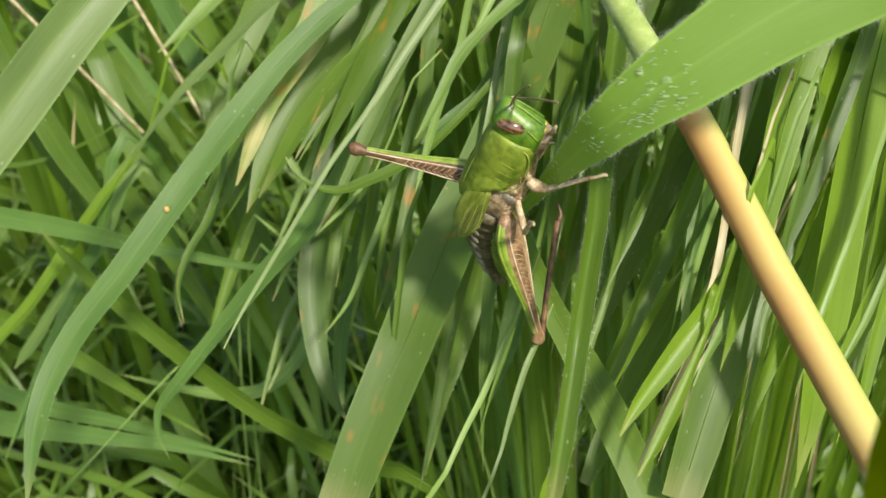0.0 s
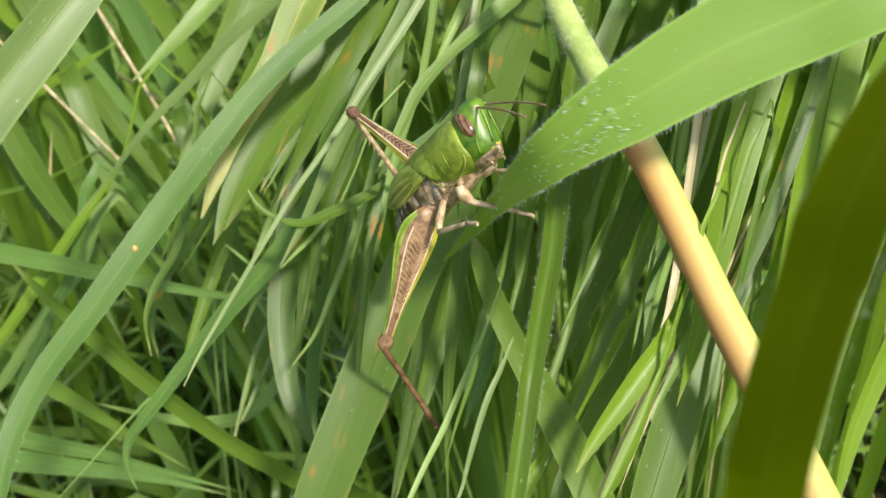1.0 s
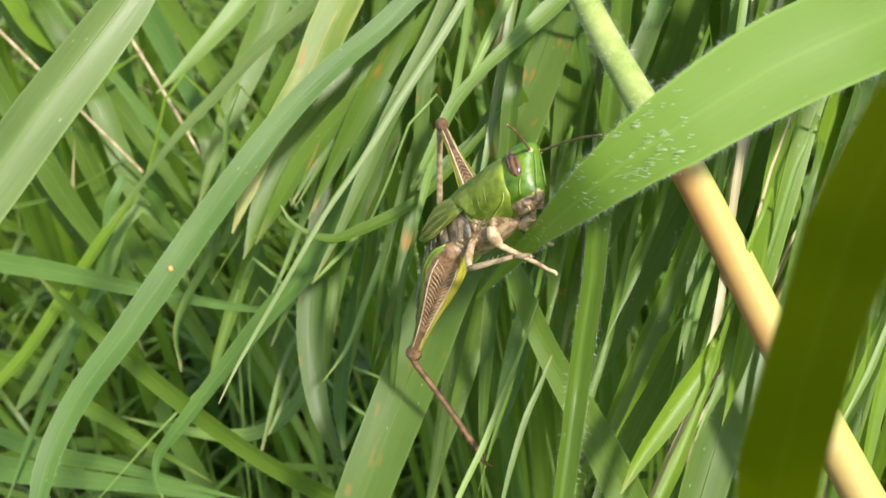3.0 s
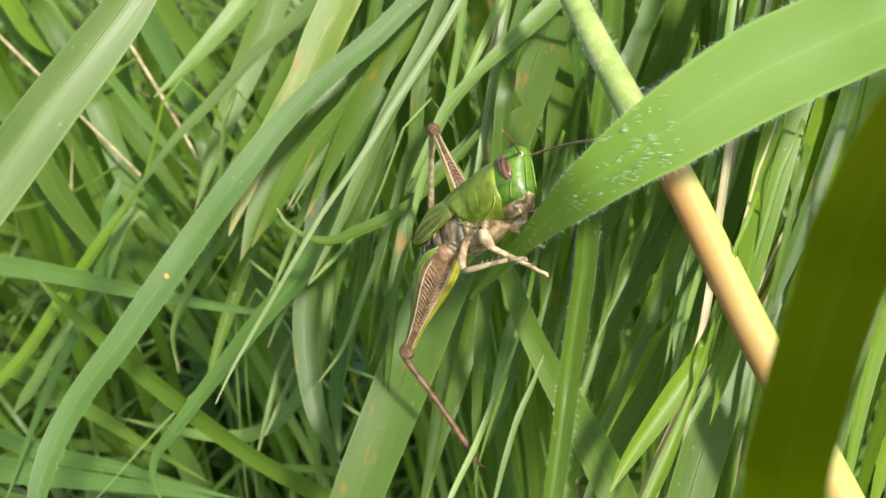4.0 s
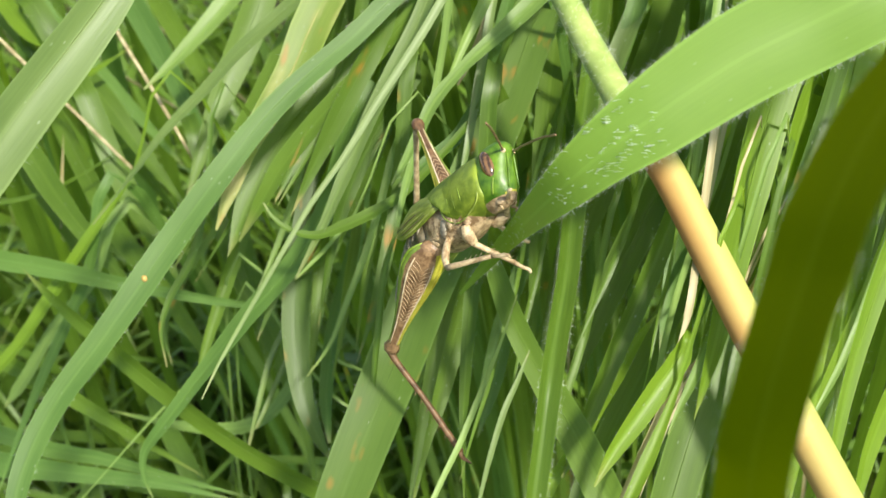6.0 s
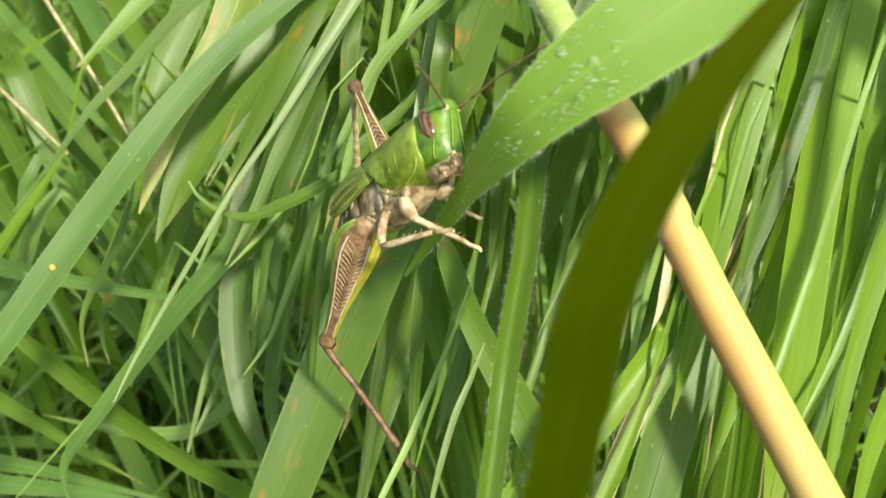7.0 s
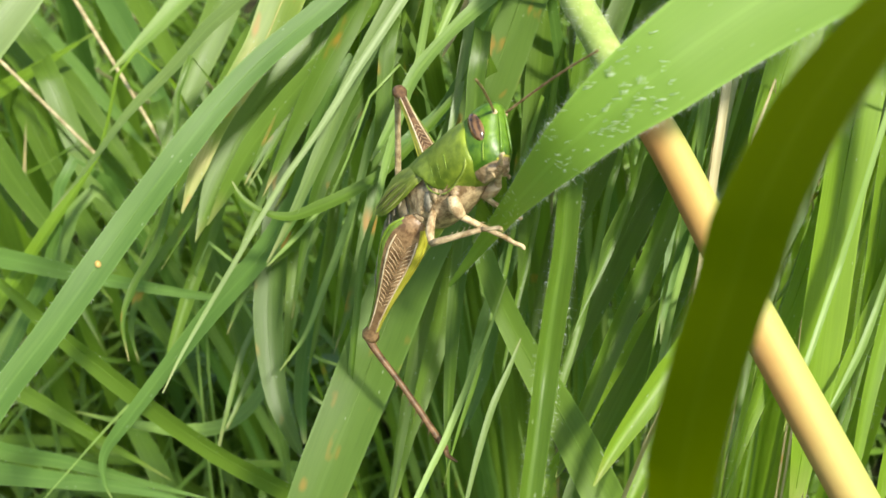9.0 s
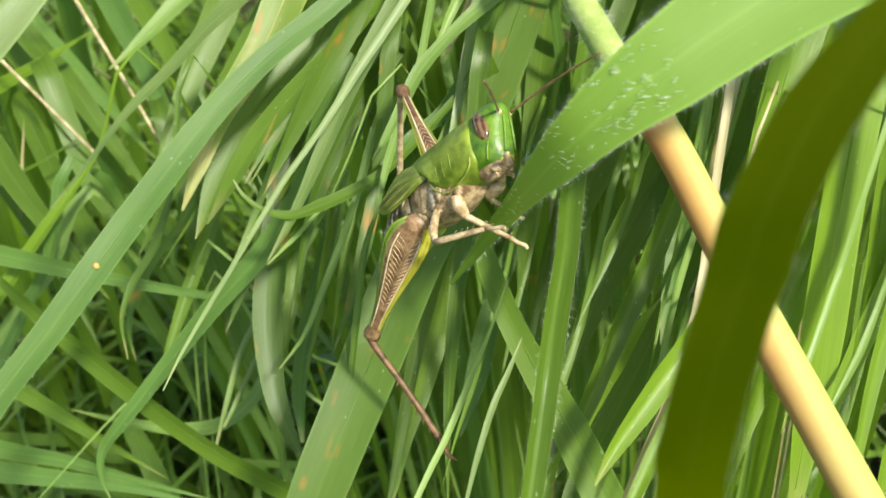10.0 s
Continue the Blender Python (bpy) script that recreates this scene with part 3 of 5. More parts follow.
grass_plant("grass", 1.86, [(26.6, 73.7, 253.4), (24.4, 70.7, 250.2), (22.0, 67.4, 246.6), (19.5, 64.1, 243.0), (17.1, 61.2, 239.9), (14.8, 58.2, 236.7), (13.0, 55.9, 234.3), (11.4, 53.9, 232.3)], widths=(1.56, 1.77, 1.86, 1.86, 1.75, 1.54, 1.02, 0.15), roll=-14, fold=0.3, hairs=80)
grass_plant("pale", 0.56, [(29.1, 75.4, 247.6), (26.0, 70.3, 245.2), (23.3, 65.3, 242.9), (21.4, 61.2, 241.5), (19.6, 56.8, 240.0), (17.8, 52.6, 238.6)], widths=(0.43, 0.52, 0.56, 0.54, 0.43, 0.09))
grass_plant("lush", 1.92, [(28.3, 73.4, 238.8), (23.3, 61.1, 244.2), (21.2, 55.4, 247.6), (20.3, 53.8, 246.4), (18.3, 52.0, 245.0), (16.3, 50.2, 243.6), (14.3, 48.4, 242.1), (12.7, 46.6, 240.7)], widths=(0.28, 0.29, 0.72, 1.79, 1.92, 1.68, 1.14, 0.17), roll=-10, fold=0.4, hairs=45)
grass_plant("straw", 0.59, [(21.8, 57.2, 253.8), (20.9, 54.6, 252.2), (20.3, 53.3, 250.6), (19.6, 52.4, 249.5)], taper=.5, roll=0)
grass_plant("straw", 0.55, [(25.1, 58.7, 242.9), (20.5, 55.0, 241.5), (18.1, 51.9, 239.4), (15.8, 48.5, 236.8), (14.2, 46.6, 234.4)], taper=.8, roll=-30, fold=.3)
grass_plant("grass", 3.76, [(31.4, 65.2, 249.3), (29.2, 62.4, 246.8), (27.3, 60.0, 244.7), (25.5, 57.6, 242.6), (23.4, 55.0, 240.4), (21.7, 52.5, 238.2), (20.0, 49.6, 235.5), (18.1, 46.3, 232.4)], widths=(2.44, 2.71, 2.98, 3.24, 3.60, 3.76, 3.74, 3.25), roll=-8, fold=0.15, hairs=45)
grass_plant("lush", 2.10, [(31.7, 61.7, 243.3), (28.5, 57.1, 239.3), (25.8, 53.2, 236.2), (23.2, 49.1, 232.7)], taper=.9, roll=-20, hairs=45)
grass_plant("pink", 0.43, [(29.4, 75.0, 259.9), (27.2, 70.6, 256.0), (25.8, 67.4, 253.6), (25.0, 65.3, 251.1)], taper=.4, roll=10)
grass_plant("pink", 0.29, [(27.8, 74.6, 256.3), (27.2, 71.9, 254.5), (26.2, 69.0, 252.4), (25.2, 66.3, 250.8)], taper=.4, roll=-10)
grass_plant("pale", 0.76, [(26.0, 73.0, 257.4), (25.1, 70.3, 255.7), (24.0, 66.8, 253.0), (23.9, 64.1, 249.7)], taper=.6, roll=-10)
grass_plant("lush", 3.53, [(33.1, 72.1, 265.7), (29.6, 67.1, 261.2), (26.3, 60.8, 255.0), (23.4, 54.8, 247.6), (21.1, 50.7, 242.6)], taper=.6, roll=-20, hairs=45)
grass_plant("lush", 2.23, [(37.2, 74.0, 265.0), (34.5, 70.6, 260.8), (32.3, 67.5, 256.9), (31.1, 64.3, 253.0), (28.9, 60.6, 248.4), (25.8, 56.3, 243.2)], taper=.7, roll=-25, hairs=45)
grass_plant("lush", 4.28, [(41.9, 79.0, 267.9), (39.0, 74.0, 263.3), (36.2, 68.5, 258.1), (34.2, 63.9, 252.5), (32.3, 59.0, 246.4), (29.9, 52.1, 237.9), (27.9, 47.2, 231.8)], taper=.3, roll=-22, hairs=45)
grass_plant("rusty", 1.38, [(34.3, 67.7, 258.8), (31.0, 62.9, 252.9), (29.3, 60.7, 250.1), (27.2, 58.2, 247.0), (25.5, 55.9, 244.3)], taper=.6, roll=-10, hairs=45)
grass_plant("lush", 1.79, [(36.2, 56.3, 255.8), (33.2, 51.8, 251.8), (30.7, 47.6, 248.2), (29.0, 43.8, 243.6), (27.9, 41.3, 240.5)], taper=.9, roll=-20, hairs=45)
grass_plant("lush", 2.03, [(38.3, 53.3, 245.7), (34.9, 49.2, 240.7), (33.2, 46.2, 237.0), (31.8, 43.5, 233.7)], taper=.9, roll=-25, hairs=45)
grass_plant("lush", 1.91, [(37.6, 59.9, 244.4), (34.3, 56.2, 239.7), (31.5, 53.0, 235.8), (29.7, 49.2, 231.1)], taper=.9, roll=-12, hairs=45)
grass_plant("blue", 2.76, [(-69.3, 108.0, 221.8), (-60.1, 106.8, 220.2), (-50.5, 104.6, 219.0), (-40.3, 102.0, 217.3), (-25.8, 99.0, 215.1), (-16.7, 98.3, 214.2)], taper=.7, roll=15, hairs=20)
grass_plant("grass", 3.12, [(-12.5, 73.9, 204.7), (-18.0, 76.5, 206.3), (-24.1, 79.6, 208.6), (-32.6, 85.2, 212.4), (-41.2, 91.3, 216.9), (-47.6, 96.0, 221.1), (-51.7, 99.4, 223.7)], taper=.4, roll=-42, hairs=45)
grass_plant("blue", 3.74, [(-77.3, 96.6, 195.0), (-65.5, 93.8, 193.0), (-54.6, 91.7, 192.0), (-40.6, 89.4, 190.6), (-28.5, 86.5, 188.6)], taper=.8, roll=5, hairs=45)
grass_plant("blue", 2.48, [(-69.8, 99.7, 195.6), (-58.8, 96.1, 192.7), (-48.7, 93.8, 191.3), (-38.7, 91.0, 189.4), (-27.3, 88.0, 187.2)], taper=.8, roll=5, hairs=45)
grass_plant("pale", 2.04, [(-51.4, 114.5, 207.4), (-57.6, 109.2, 202.5), (-61.0, 104.9, 198.8), (-64.5, 101.2, 195.8)], taper=.2, roll=10)
grass_plant("blue", 1.76, [(-48.4, 109.4, 213.8), (-51.8, 104.2, 209.0), (-56.1, 98.1, 203.1), (-59.5, 92.6, 197.8), (-62.8, 86.6, 192.1)], taper=.7, roll=10)
grass_plant("pale", 2.09, [(-18.0, 108.7, 200.0), (-22.1, 103.4, 193.6), (-26.9, 101.2, 189.3), (-32.9, 101.1, 187.5), (-41.8, 102.7, 188.0), (-51.8, 105.2, 189.6)], taper=.4, roll=15)
grass_plant("blue", 2.69, [(-10.4, 89.1, 236.2), (-14.7, 85.6, 231.9), (-19.6, 82.6, 228.2), (-25.1, 78.9, 223.6), (-30.2, 75.3, 219.2), (-33.0, 74.0, 216.1), (-33.3, 72.2, 213.8), (-32.3, 70.3, 211.5)], taper=.85, roll=15, hairs=0)
grass_plant("pale", 0.50, [(-18.0, 93.6, 222.7), (-24.2, 89.8, 218.1), (-30.5, 87.2, 213.3), (-37.0, 84.5, 208.3), (-45.2, 80.3, 201.7), (-49.9, 77.5, 198.3)], taper=.9, roll=0)
grass_plant("grass", 0.89, [(-16.3, 96.1, 216.2), (-20.4, 92.5, 211.9), (-22.7, 89.4, 207.9), (-24.3, 86.1, 204.0)], taper=.5, roll=0)
grass_plant("rusty", 1.28, [(-31.9, 118.5, 212.3), (-36.5, 114.9, 207.9), (-39.2, 111.1, 204.7), (-40.3, 108.4, 201.4), (-39.6, 105.5, 197.8)], taper=.5, roll=10)
grass_plant("grass", 4.22, [(-67.4, 142.4, 222.9), (-62.5, 136.2, 215.2), (-56.9, 129.2, 209.7), (-49.6, 121.6, 203.4), (-45.2, 117.2, 199.6)], taper=.7, roll=10, hairs=45)
grass_plant("grass", 3.77, [(-52.0, 140.6, 212.6), (-49.3, 135.7, 208.2), (-44.6, 128.9, 202.8), (-40.0, 121.8, 197.3)], taper=.7, roll=-15, hairs=45)
grass_plant("rusty", 2.70, [(-10.9, 98.5, 235.1), (-14.0, 93.9, 231.0), (-17.1, 89.0, 226.6), (-20.3, 84.9, 221.5)], taper=.8, roll=-20, hairs=45)
grass_plant("grass", 2.84, [(-3.4, 96.5, 242.1), (-6.5, 92.5, 237.2), (-10.2, 87.8, 233.0), (-14.0, 85.6, 230.2)], taper=.5, roll=20, hairs=45)
grass_plant("rusty", 2.72, [(-5.9, 106.0, 244.4), (-8.4, 101.0, 239.7), (-10.9, 97.2, 235.1), (-13.3, 92.3, 230.6)], taper=.6, roll=-15, hairs=45)
grass_plant("grass", 1.00, [(-2.5, 89.1, 239.3), (-4.7, 86.1, 235.6), (-6.5, 82.2, 230.8), (-7.9, 77.9, 225.5)], taper=.6, roll=-15)
grass_plant("grass", 4.67, [(-19.6, 146.5, 243.6), (-23.5, 138.2, 236.6), (-28.2, 130.2, 229.8), (-31.8, 122.8, 223.9), (-34.4, 116.6, 219.4)], taper=.7, roll=-20, hairs=45)
grass_plant("grass", 4.06, [(-13.7, 121.3, 244.2), (-18.6, 114.0, 238.4), (-23.4, 108.7, 233.5), (-28.2, 102.6, 227.5), (-32.5, 98.1, 222.0)], taper=.8, roll=15, hairs=45)
grass_plant("blue", 4.25, [(-51.1, 165.9, 235.9), (-43.7, 155.0, 225.6), (-38.3, 145.7, 217.2), (-32.0, 137.0, 209.7)], taper=.7, roll=15, hairs=45)
grass_plant("grass", 3.95, [(-62.0, 160.9, 221.9), (-54.5, 152.8, 216.6), (-46.8, 143.9, 208.7), (-40.1, 136.4, 202.6)], taper=.7, roll=-15, hairs=45)
grass_plant("lush", 3.48, [(-77.2, 175.9, 232.6), (-70.9, 167.9, 225.8), (-63.3, 162.5, 222.3), (-54.1, 155.2, 216.3)], taper=.6, roll=15, hairs=45)
grass_plant("lush", 2.93, [(-80.9, 148.5, 214.6), (-72.9, 149.4, 215.7), (-60.9, 150.9, 220.6), (-47.0, 153.4, 226.8)], taper=.6, roll=15, hairs=45)
grass_plant("grass", 0.86, [(-77.5, 136.9, 208.2), (-67.8, 137.1, 208.4), (-57.6, 138.2, 211.3), (-44.1, 141.0, 217.9)], taper=.7, roll=0)
grass_plant("grass", 3.60, [(-77.1, 177.3, 221.6), (-68.0, 168.1, 214.9), (-59.2, 159.0, 208.4), (-49.3, 148.6, 201.9), (-41.2, 138.8, 194.4)], taper=.6, roll=10, hairs=45)
grass_plant("blue", 3.23, [(-70.2, 179.5, 221.1), (-62.4, 171.8, 214.7), (-52.6, 161.9, 207.2), (-44.0, 153.0, 200.9)], taper=.6, roll=-10, hairs=45)
grass_plant("grass", 3.72, [(-50.4, 178.6, 232.6), (-46.3, 171.2, 226.6), (-40.4, 162.6, 219.1), (-34.4, 152.6, 211.4), (-29.7, 142.9, 204.2)], taper=.6, roll=15, hairs=45)
grass_plant("grass", 3.68, [(-79.9, 163.3, 213.8), (-73.6, 154.0, 205.5), (-64.7, 142.5, 197.6), (-58.0, 132.8, 191.9), (-52.2, 123.6, 183.6)], taper=.6, roll=-10, hairs=45)
grass_plant("grass", 3.91, [(-58.6, 144.2, 205.9), (-53.6, 136.7, 199.9), (-46.8, 129.3, 193.8), (-39.2, 119.4, 186.4), (-33.7, 109.4, 178.7)], taper=.6, roll=20, hairs=45)
grass_plant("grass", 4.04, [(-30.6, 127.6, 201.2), (-28.1, 120.1, 195.1), (-24.8, 112.7, 189.1), (-21.7, 104.3, 181.9), (-20.7, 95.7, 172.8)], taper=.7, roll=15, hairs=45)
grass_plant("grass", 3.10, [(-12.6, 127.5, 216.9), (-11.4, 119.7, 210.4), (-9.3, 112.6, 204.8), (-8.3, 104.7, 198.2), (-9.9, 96.6, 189.8)], taper=.7, roll=25, hairs=45)
grass_plant("grass", 2.67, [(-33.6, 128.5, 210.3), (-31.1, 121.1, 204.3), (-27.8, 113.8, 198.5), (-25.8, 106.3, 190.8)], taper=.6, roll=-15, hairs=45)
grass_plant("grass", 2.93, [(-74.6, 113.0, 199.3), (-65.2, 108.9, 197.4), (-55.3, 103.8, 194.2), (-45.9, 99.0, 189.8), (-35.9, 94.1, 185.3)], taper=.6, roll=20, hairs=45)
dry_stalk("straw", 0.73, [(-48.2, 148.2, 234.7), (-41.4, 139.8, 224.3), (-36.5, 133.4, 216.3)])
dry_stalk("straw", 0.74, [(-74.3, 154.7, 238.2), (-62.3, 146.1, 227.5), (-47.3, 135.3, 214.0)])
grass_plant("straw", 0.67, [(-152.2, 318.2, 59.1), (-102.2, 215.7, 138.9), (-73.3, 157.0, 185.3), (-61.5, 135.0, 205.7), (-60.3, 138.3, 211.5), (-59.5, 142.8, 217.0)], taper=.3, roll=0)
grass_plant("lush", 2.38, [(44.7, 75.9, 260.8), (41.1, 71.5, 257.0), (38.5, 65.6, 251.4), (36.4, 59.9, 244.3), (34.1, 54.1, 237.1)], taper=.4, roll=-25, hairs=60)
grass_plant("rusty", 2.37, [(-2.3, 94.9, 254.4), (-6.3, 90.0, 250.0), (-9.7, 86.4, 245.6), (-12.7, 82.1, 241.8)], taper=.6, roll=-38, hairs=45)
grass_plant("rusty", 2.09, [(1.0, 96.9, 248.9), (-3.9, 91.9, 244.4), (-7.4, 86.9, 239.9), (-9.8, 82.8, 234.7), (-11.6, 78.2, 229.1)], taper=.7, roll=-35, hairs=45)
grass_plant("straw", 0.28, [(25.6, 59.3, 243.6), (21.4, 55.1, 241.6), (19.0, 51.9, 239.3), (16.7, 48.8, 237.1)], taper=.7, roll=-40)
grass_plant("straw", 0.23, [(24.2, 57.4, 242.9), (20.8, 54.1, 240.4), (19.0, 51.6, 239.0), (17.3, 49.0, 237.4), (16.1, 47.4, 235.3)], taper=.7, roll=-10)
grass_plant("grass", 2.70, [(27.6, 73.8, 239.3), (24.5, 70.3, 236.1), (22.0, 67.1, 233.2), (19.4, 64.0, 230.5), (16.8, 61.0, 227.7), (14.2, 57.9, 225.1), (12.2, 55.3, 222.8)], widths=(2.28, 2.61, 2.70, 2.68, 2.55, 2.20, 1.09), roll=12, fold=0.2, hairs=45)
grass_plant("grass", 3.65, [(28.3, 97.9, 251.1), (24.9, 93.0, 245.7), (21.4, 88.2, 240.4), (17.9, 83.4, 235.2), (14.5, 78.6, 229.9)], taper=0.48, roll=-14, hairs=40)
grass_plant("lush", 3.33, [(36.3, 101.7, 253.1), (34.3, 97.0, 247.9), (32.3, 92.4, 242.8), (30.2, 87.7, 237.7), (28.4, 83.1, 232.7)], taper=0.78, roll=-20, hairs=45)
grass_plant("grass", 2.53, [(34.3, 82.3, 240.1), (32.0, 77.8, 235.2), (29.8, 73.3, 230.3), (27.5, 68.8, 225.4), (25.5, 64.4, 220.5)], taper=0.42, roll=-44, hairs=45)
grass_plant("blue", 2.35, [(38.0, 91.9, 248.4), (35.3, 86.7, 242.6), (32.3, 81.6, 237.0), (29.1, 76.6, 231.5), (25.8, 71.7, 226.1)], taper=0.62, roll=-24, hairs=40)
grass_plant("rusty", 2.39, [(41.0, 98.8, 253.9), (35.2, 93.0, 247.4), (29.6, 87.2, 240.9), (24.3, 81.2, 234.2), (18.8, 75.5, 227.8)], taper=0.55, roll=-28, hairs=40)
grass_plant("grass", 2.12, [(43.0, 92.6, 248.5), (39.1, 88.1, 243.5), (35.5, 83.6, 238.6), (31.6, 79.2, 233.8), (27.5, 74.9, 229.2)], taper=0.61, roll=-12, hairs=45)
grass_plant("lush", 1.76, [(40.6, 83.4, 256.2), (37.8, 77.9, 250.0), (34.9, 72.4, 243.9), (32.1, 67.0, 237.9), (29.6, 61.6, 231.8)], taper=0.83, roll=-13, hairs=45)
grass_plant("grass", 3.49, [(45.5, 88.7, 247.1), (40.8, 83.8, 241.7), (36.4, 78.8, 236.2), (32.0, 73.8, 230.7), (27.9, 68.8, 225.2)], taper=0.42, roll=-44, hairs=45)
grass_plant("lush", 1.86, [(47.5, 85.3, 240.6), (44.4, 80.6, 235.4), (41.5, 75.9, 230.2), (38.7, 71.2, 225.0), (36.1, 66.4, 219.8)], taper=0.44, roll=-28, hairs=45)
grass_plant("grass", 3.38, [(49.7, 88.5, 246.5), (46.2, 83.3, 240.8), (42.2, 78.3, 235.2), (38.3, 73.3, 229.7), (34.8, 68.2, 224.1)], taper=0.57, roll=-43, hairs=45)
grass_plant("grass", 3.12, [(44.9, 75.2, 252.6), (41.9, 69.9, 246.6), (39.2, 64.5, 240.6), (36.8, 59.1, 234.5), (34.3, 53.8, 228.6)], taper=0.64, roll=-19, hairs=45)
grass_plant("grass", 2.85, [(47.2, 77.6, 258.5), (44.9, 73.7, 254.3), (42.7, 69.8, 250.1), (40.1, 65.9, 246.0), (37.4, 62.2, 242.1)], taper=0.82, roll=-20, hairs=40)
grass_plant("rusty", 2.60, [(52.8, 83.3, 254.3), (50.6, 78.6, 249.1), (48.8, 73.9, 243.9), (46.6, 69.3, 238.8), (44.8, 64.6, 233.7)], taper=0.57, roll=-32, hairs=45)
grass_plant("rusty", 1.46, [(-8.9, 105.4, 248.2), (-13.2, 100.9, 243.3), (-17.5, 96.5, 238.5), (-21.9, 92.1, 233.7), (-26.4, 87.7, 229.0)], taper=0.83, roll=-40)
grass_plant("rusty", 1.28, [(-5.8, 95.6, 251.4), (-8.0, 92.9, 248.7), (-10.4, 90.4, 246.2), (-12.7, 87.8, 243.7), (-14.9, 85.2, 241.1)], taper=0.44, roll=-20)
grass_plant("lush", 2.08, [(-1.0, 106.8, 248.2), (-4.3, 103.2, 244.3), (-7.3, 99.4, 240.4), (-10.4, 95.8, 236.5), (-13.7, 92.3, 232.8)], taper=0.54, roll=-25, hairs=45)
grass_plant("grass", 1.64, [(0.7, 101.7, 259.0), (-3.1, 97.4, 254.4), (-6.8, 93.1, 249.7), (-10.6, 88.9, 245.2), (-14.6, 84.9, 240.9)], taper=0.65, roll=-11)
grass_plant("rusty", 0.91, [(20.6, 116.9, 253.0), (17.6, 113.9, 249.9), (14.5, 110.9, 247.0), (11.2, 108.1, 244.2), (7.7, 105.4, 241.5)], taper=0.74, roll=22)
grass_plant("grass", 1.64, [(-11.2, 95.8, 231.1), (-12.2, 91.9, 226.9), (-13.2, 88.0, 222.8), (-14.1, 84.2, 218.7), (-15.3, 80.4, 214.7)], taper=0.72, roll=-14)
grass_plant("grass", 1.27, [(-7.2, 93.4, 232.0), (-8.2, 90.2, 228.6), (-9.3, 86.9, 225.2), (-10.3, 83.7, 221.8), (-11.6, 80.5, 218.5)], taper=0.60, roll=-20)
grass_plant("rusty", 1.51, [(-1.7, 86.1, 240.5), (-2.9, 83.0, 237.3), (-4.2, 79.9, 234.1), (-5.7, 76.8, 231.0), (-7.4, 73.9, 228.0)], taper=0.66, roll=-9)
grass_plant("blue", 1.92, [(-0.5, 96.1, 223.7), (-1.9, 92.7, 220.1), (-3.0, 89.4, 216.6), (-4.1, 85.9, 213.0), (-5.1, 82.6, 209.5)], taper=0.65, roll=-10)
grass_plant("grass", 1.99, [(2.1, 87.1, 226.1), (-0.6, 83.9, 222.7), (-3.3, 80.6, 219.3), (-5.8, 77.3, 215.9), (-8.2, 74.0, 212.4)], taper=0.79, roll=-1, hairs=45)
grass_plant("rusty", 2.15, [(5.8, 86.5, 233.5), (3.2, 82.8, 229.6), (0.6, 79.1, 225.7), (-2.0, 75.4, 221.8), (-4.7, 71.9, 218.0)], taper=0.49, roll=3, hairs=45)
grass_plant("blue", 2.08, [(10.6, 90.9, 222.7), (9.6, 87.5, 219.2), (8.3, 84.2, 215.8), (6.7, 81.0, 212.4), (4.9, 77.9, 209.2)], taper=0.40, roll=-0, hairs=45)
grass_plant("blue", 1.88, [(12.6, 88.0, 230.7), (10.7, 84.9, 227.6), (8.7, 81.9, 224.5), (6.9, 78.8, 221.3), (5.2, 75.8, 218.2)], taper=0.45, roll=-10, hairs=45)
grass_plant("grass", 1.15, [(17.1, 88.3, 233.7), (15.4, 84.9, 230.2), (14.0, 81.5, 226.7), (12.8, 78.1, 223.1), (11.5, 74.8, 219.6)], taper=0.67, roll=-7)
grass_plant("grass", 1.61, [(21.1, 90.1, 235.2), (18.2, 86.8, 231.7), (15.6, 83.4, 228.1), (13.1, 80.0, 224.6), (10.2, 76.7, 221.3)], taper=0.66, roll=5)
grass_plant("grass", 0.43, [(9.4, 71.0, 239.6), (7.6, 67.8, 236.3), (5.9, 64.5, 232.9), (4.0, 61.4, 229.6), (2.3, 58.2, 226.3)], taper=0.47, roll=6)
grass_plant("grass", 0.55, [(12.7, 75.3, 242.0), (11.4, 72.4, 239.0), (10.0, 69.5, 236.1), (8.8, 66.6, 233.2), (7.5, 63.7, 230.3)], taper=0.50, roll=-19)
grass_plant("grass", 0.60, [(14.7, 63.0, 240.3), (13.5, 60.9, 238.4), (12.3, 58.8, 236.5), (11.3, 56.8, 234.5), (10.3, 54.7, 232.6)], taper=0.47, roll=-5)
grass_plant("grass", 0.62, [(19.0, 66.6, 251.2), (17.6, 64.4, 249.2), (16.1, 62.3, 247.3), (14.5, 60.3, 245.4), (13.0, 58.2, 243.5)], taper=0.59, roll=-20)
grass_plant("grass", 0.32, [(21.2, 61.4, 250.1), (20.2, 59.2, 248.1), (19.2, 57.1, 246.0), (18.3, 54.9, 244.0), (17.2, 52.8, 242.1)], taper=0.58, roll=-17)
grass_plant("blue", 0.47, [(26.1, 66.0, 239.3), (23.6, 63.4, 236.8), (21.0, 61.0, 234.4), (18.4, 58.5, 232.0), (15.8, 56.1, 229.7)], taper=0.66, roll=9)
grass_plant("grass", 0.60, [(26.9, 57.5, 245.1), (25.8, 55.4, 243.1), (24.9, 53.3, 241.2), (23.9, 51.3, 239.3), (22.8, 49.3, 237.5)], taper=0.64, roll=-2)
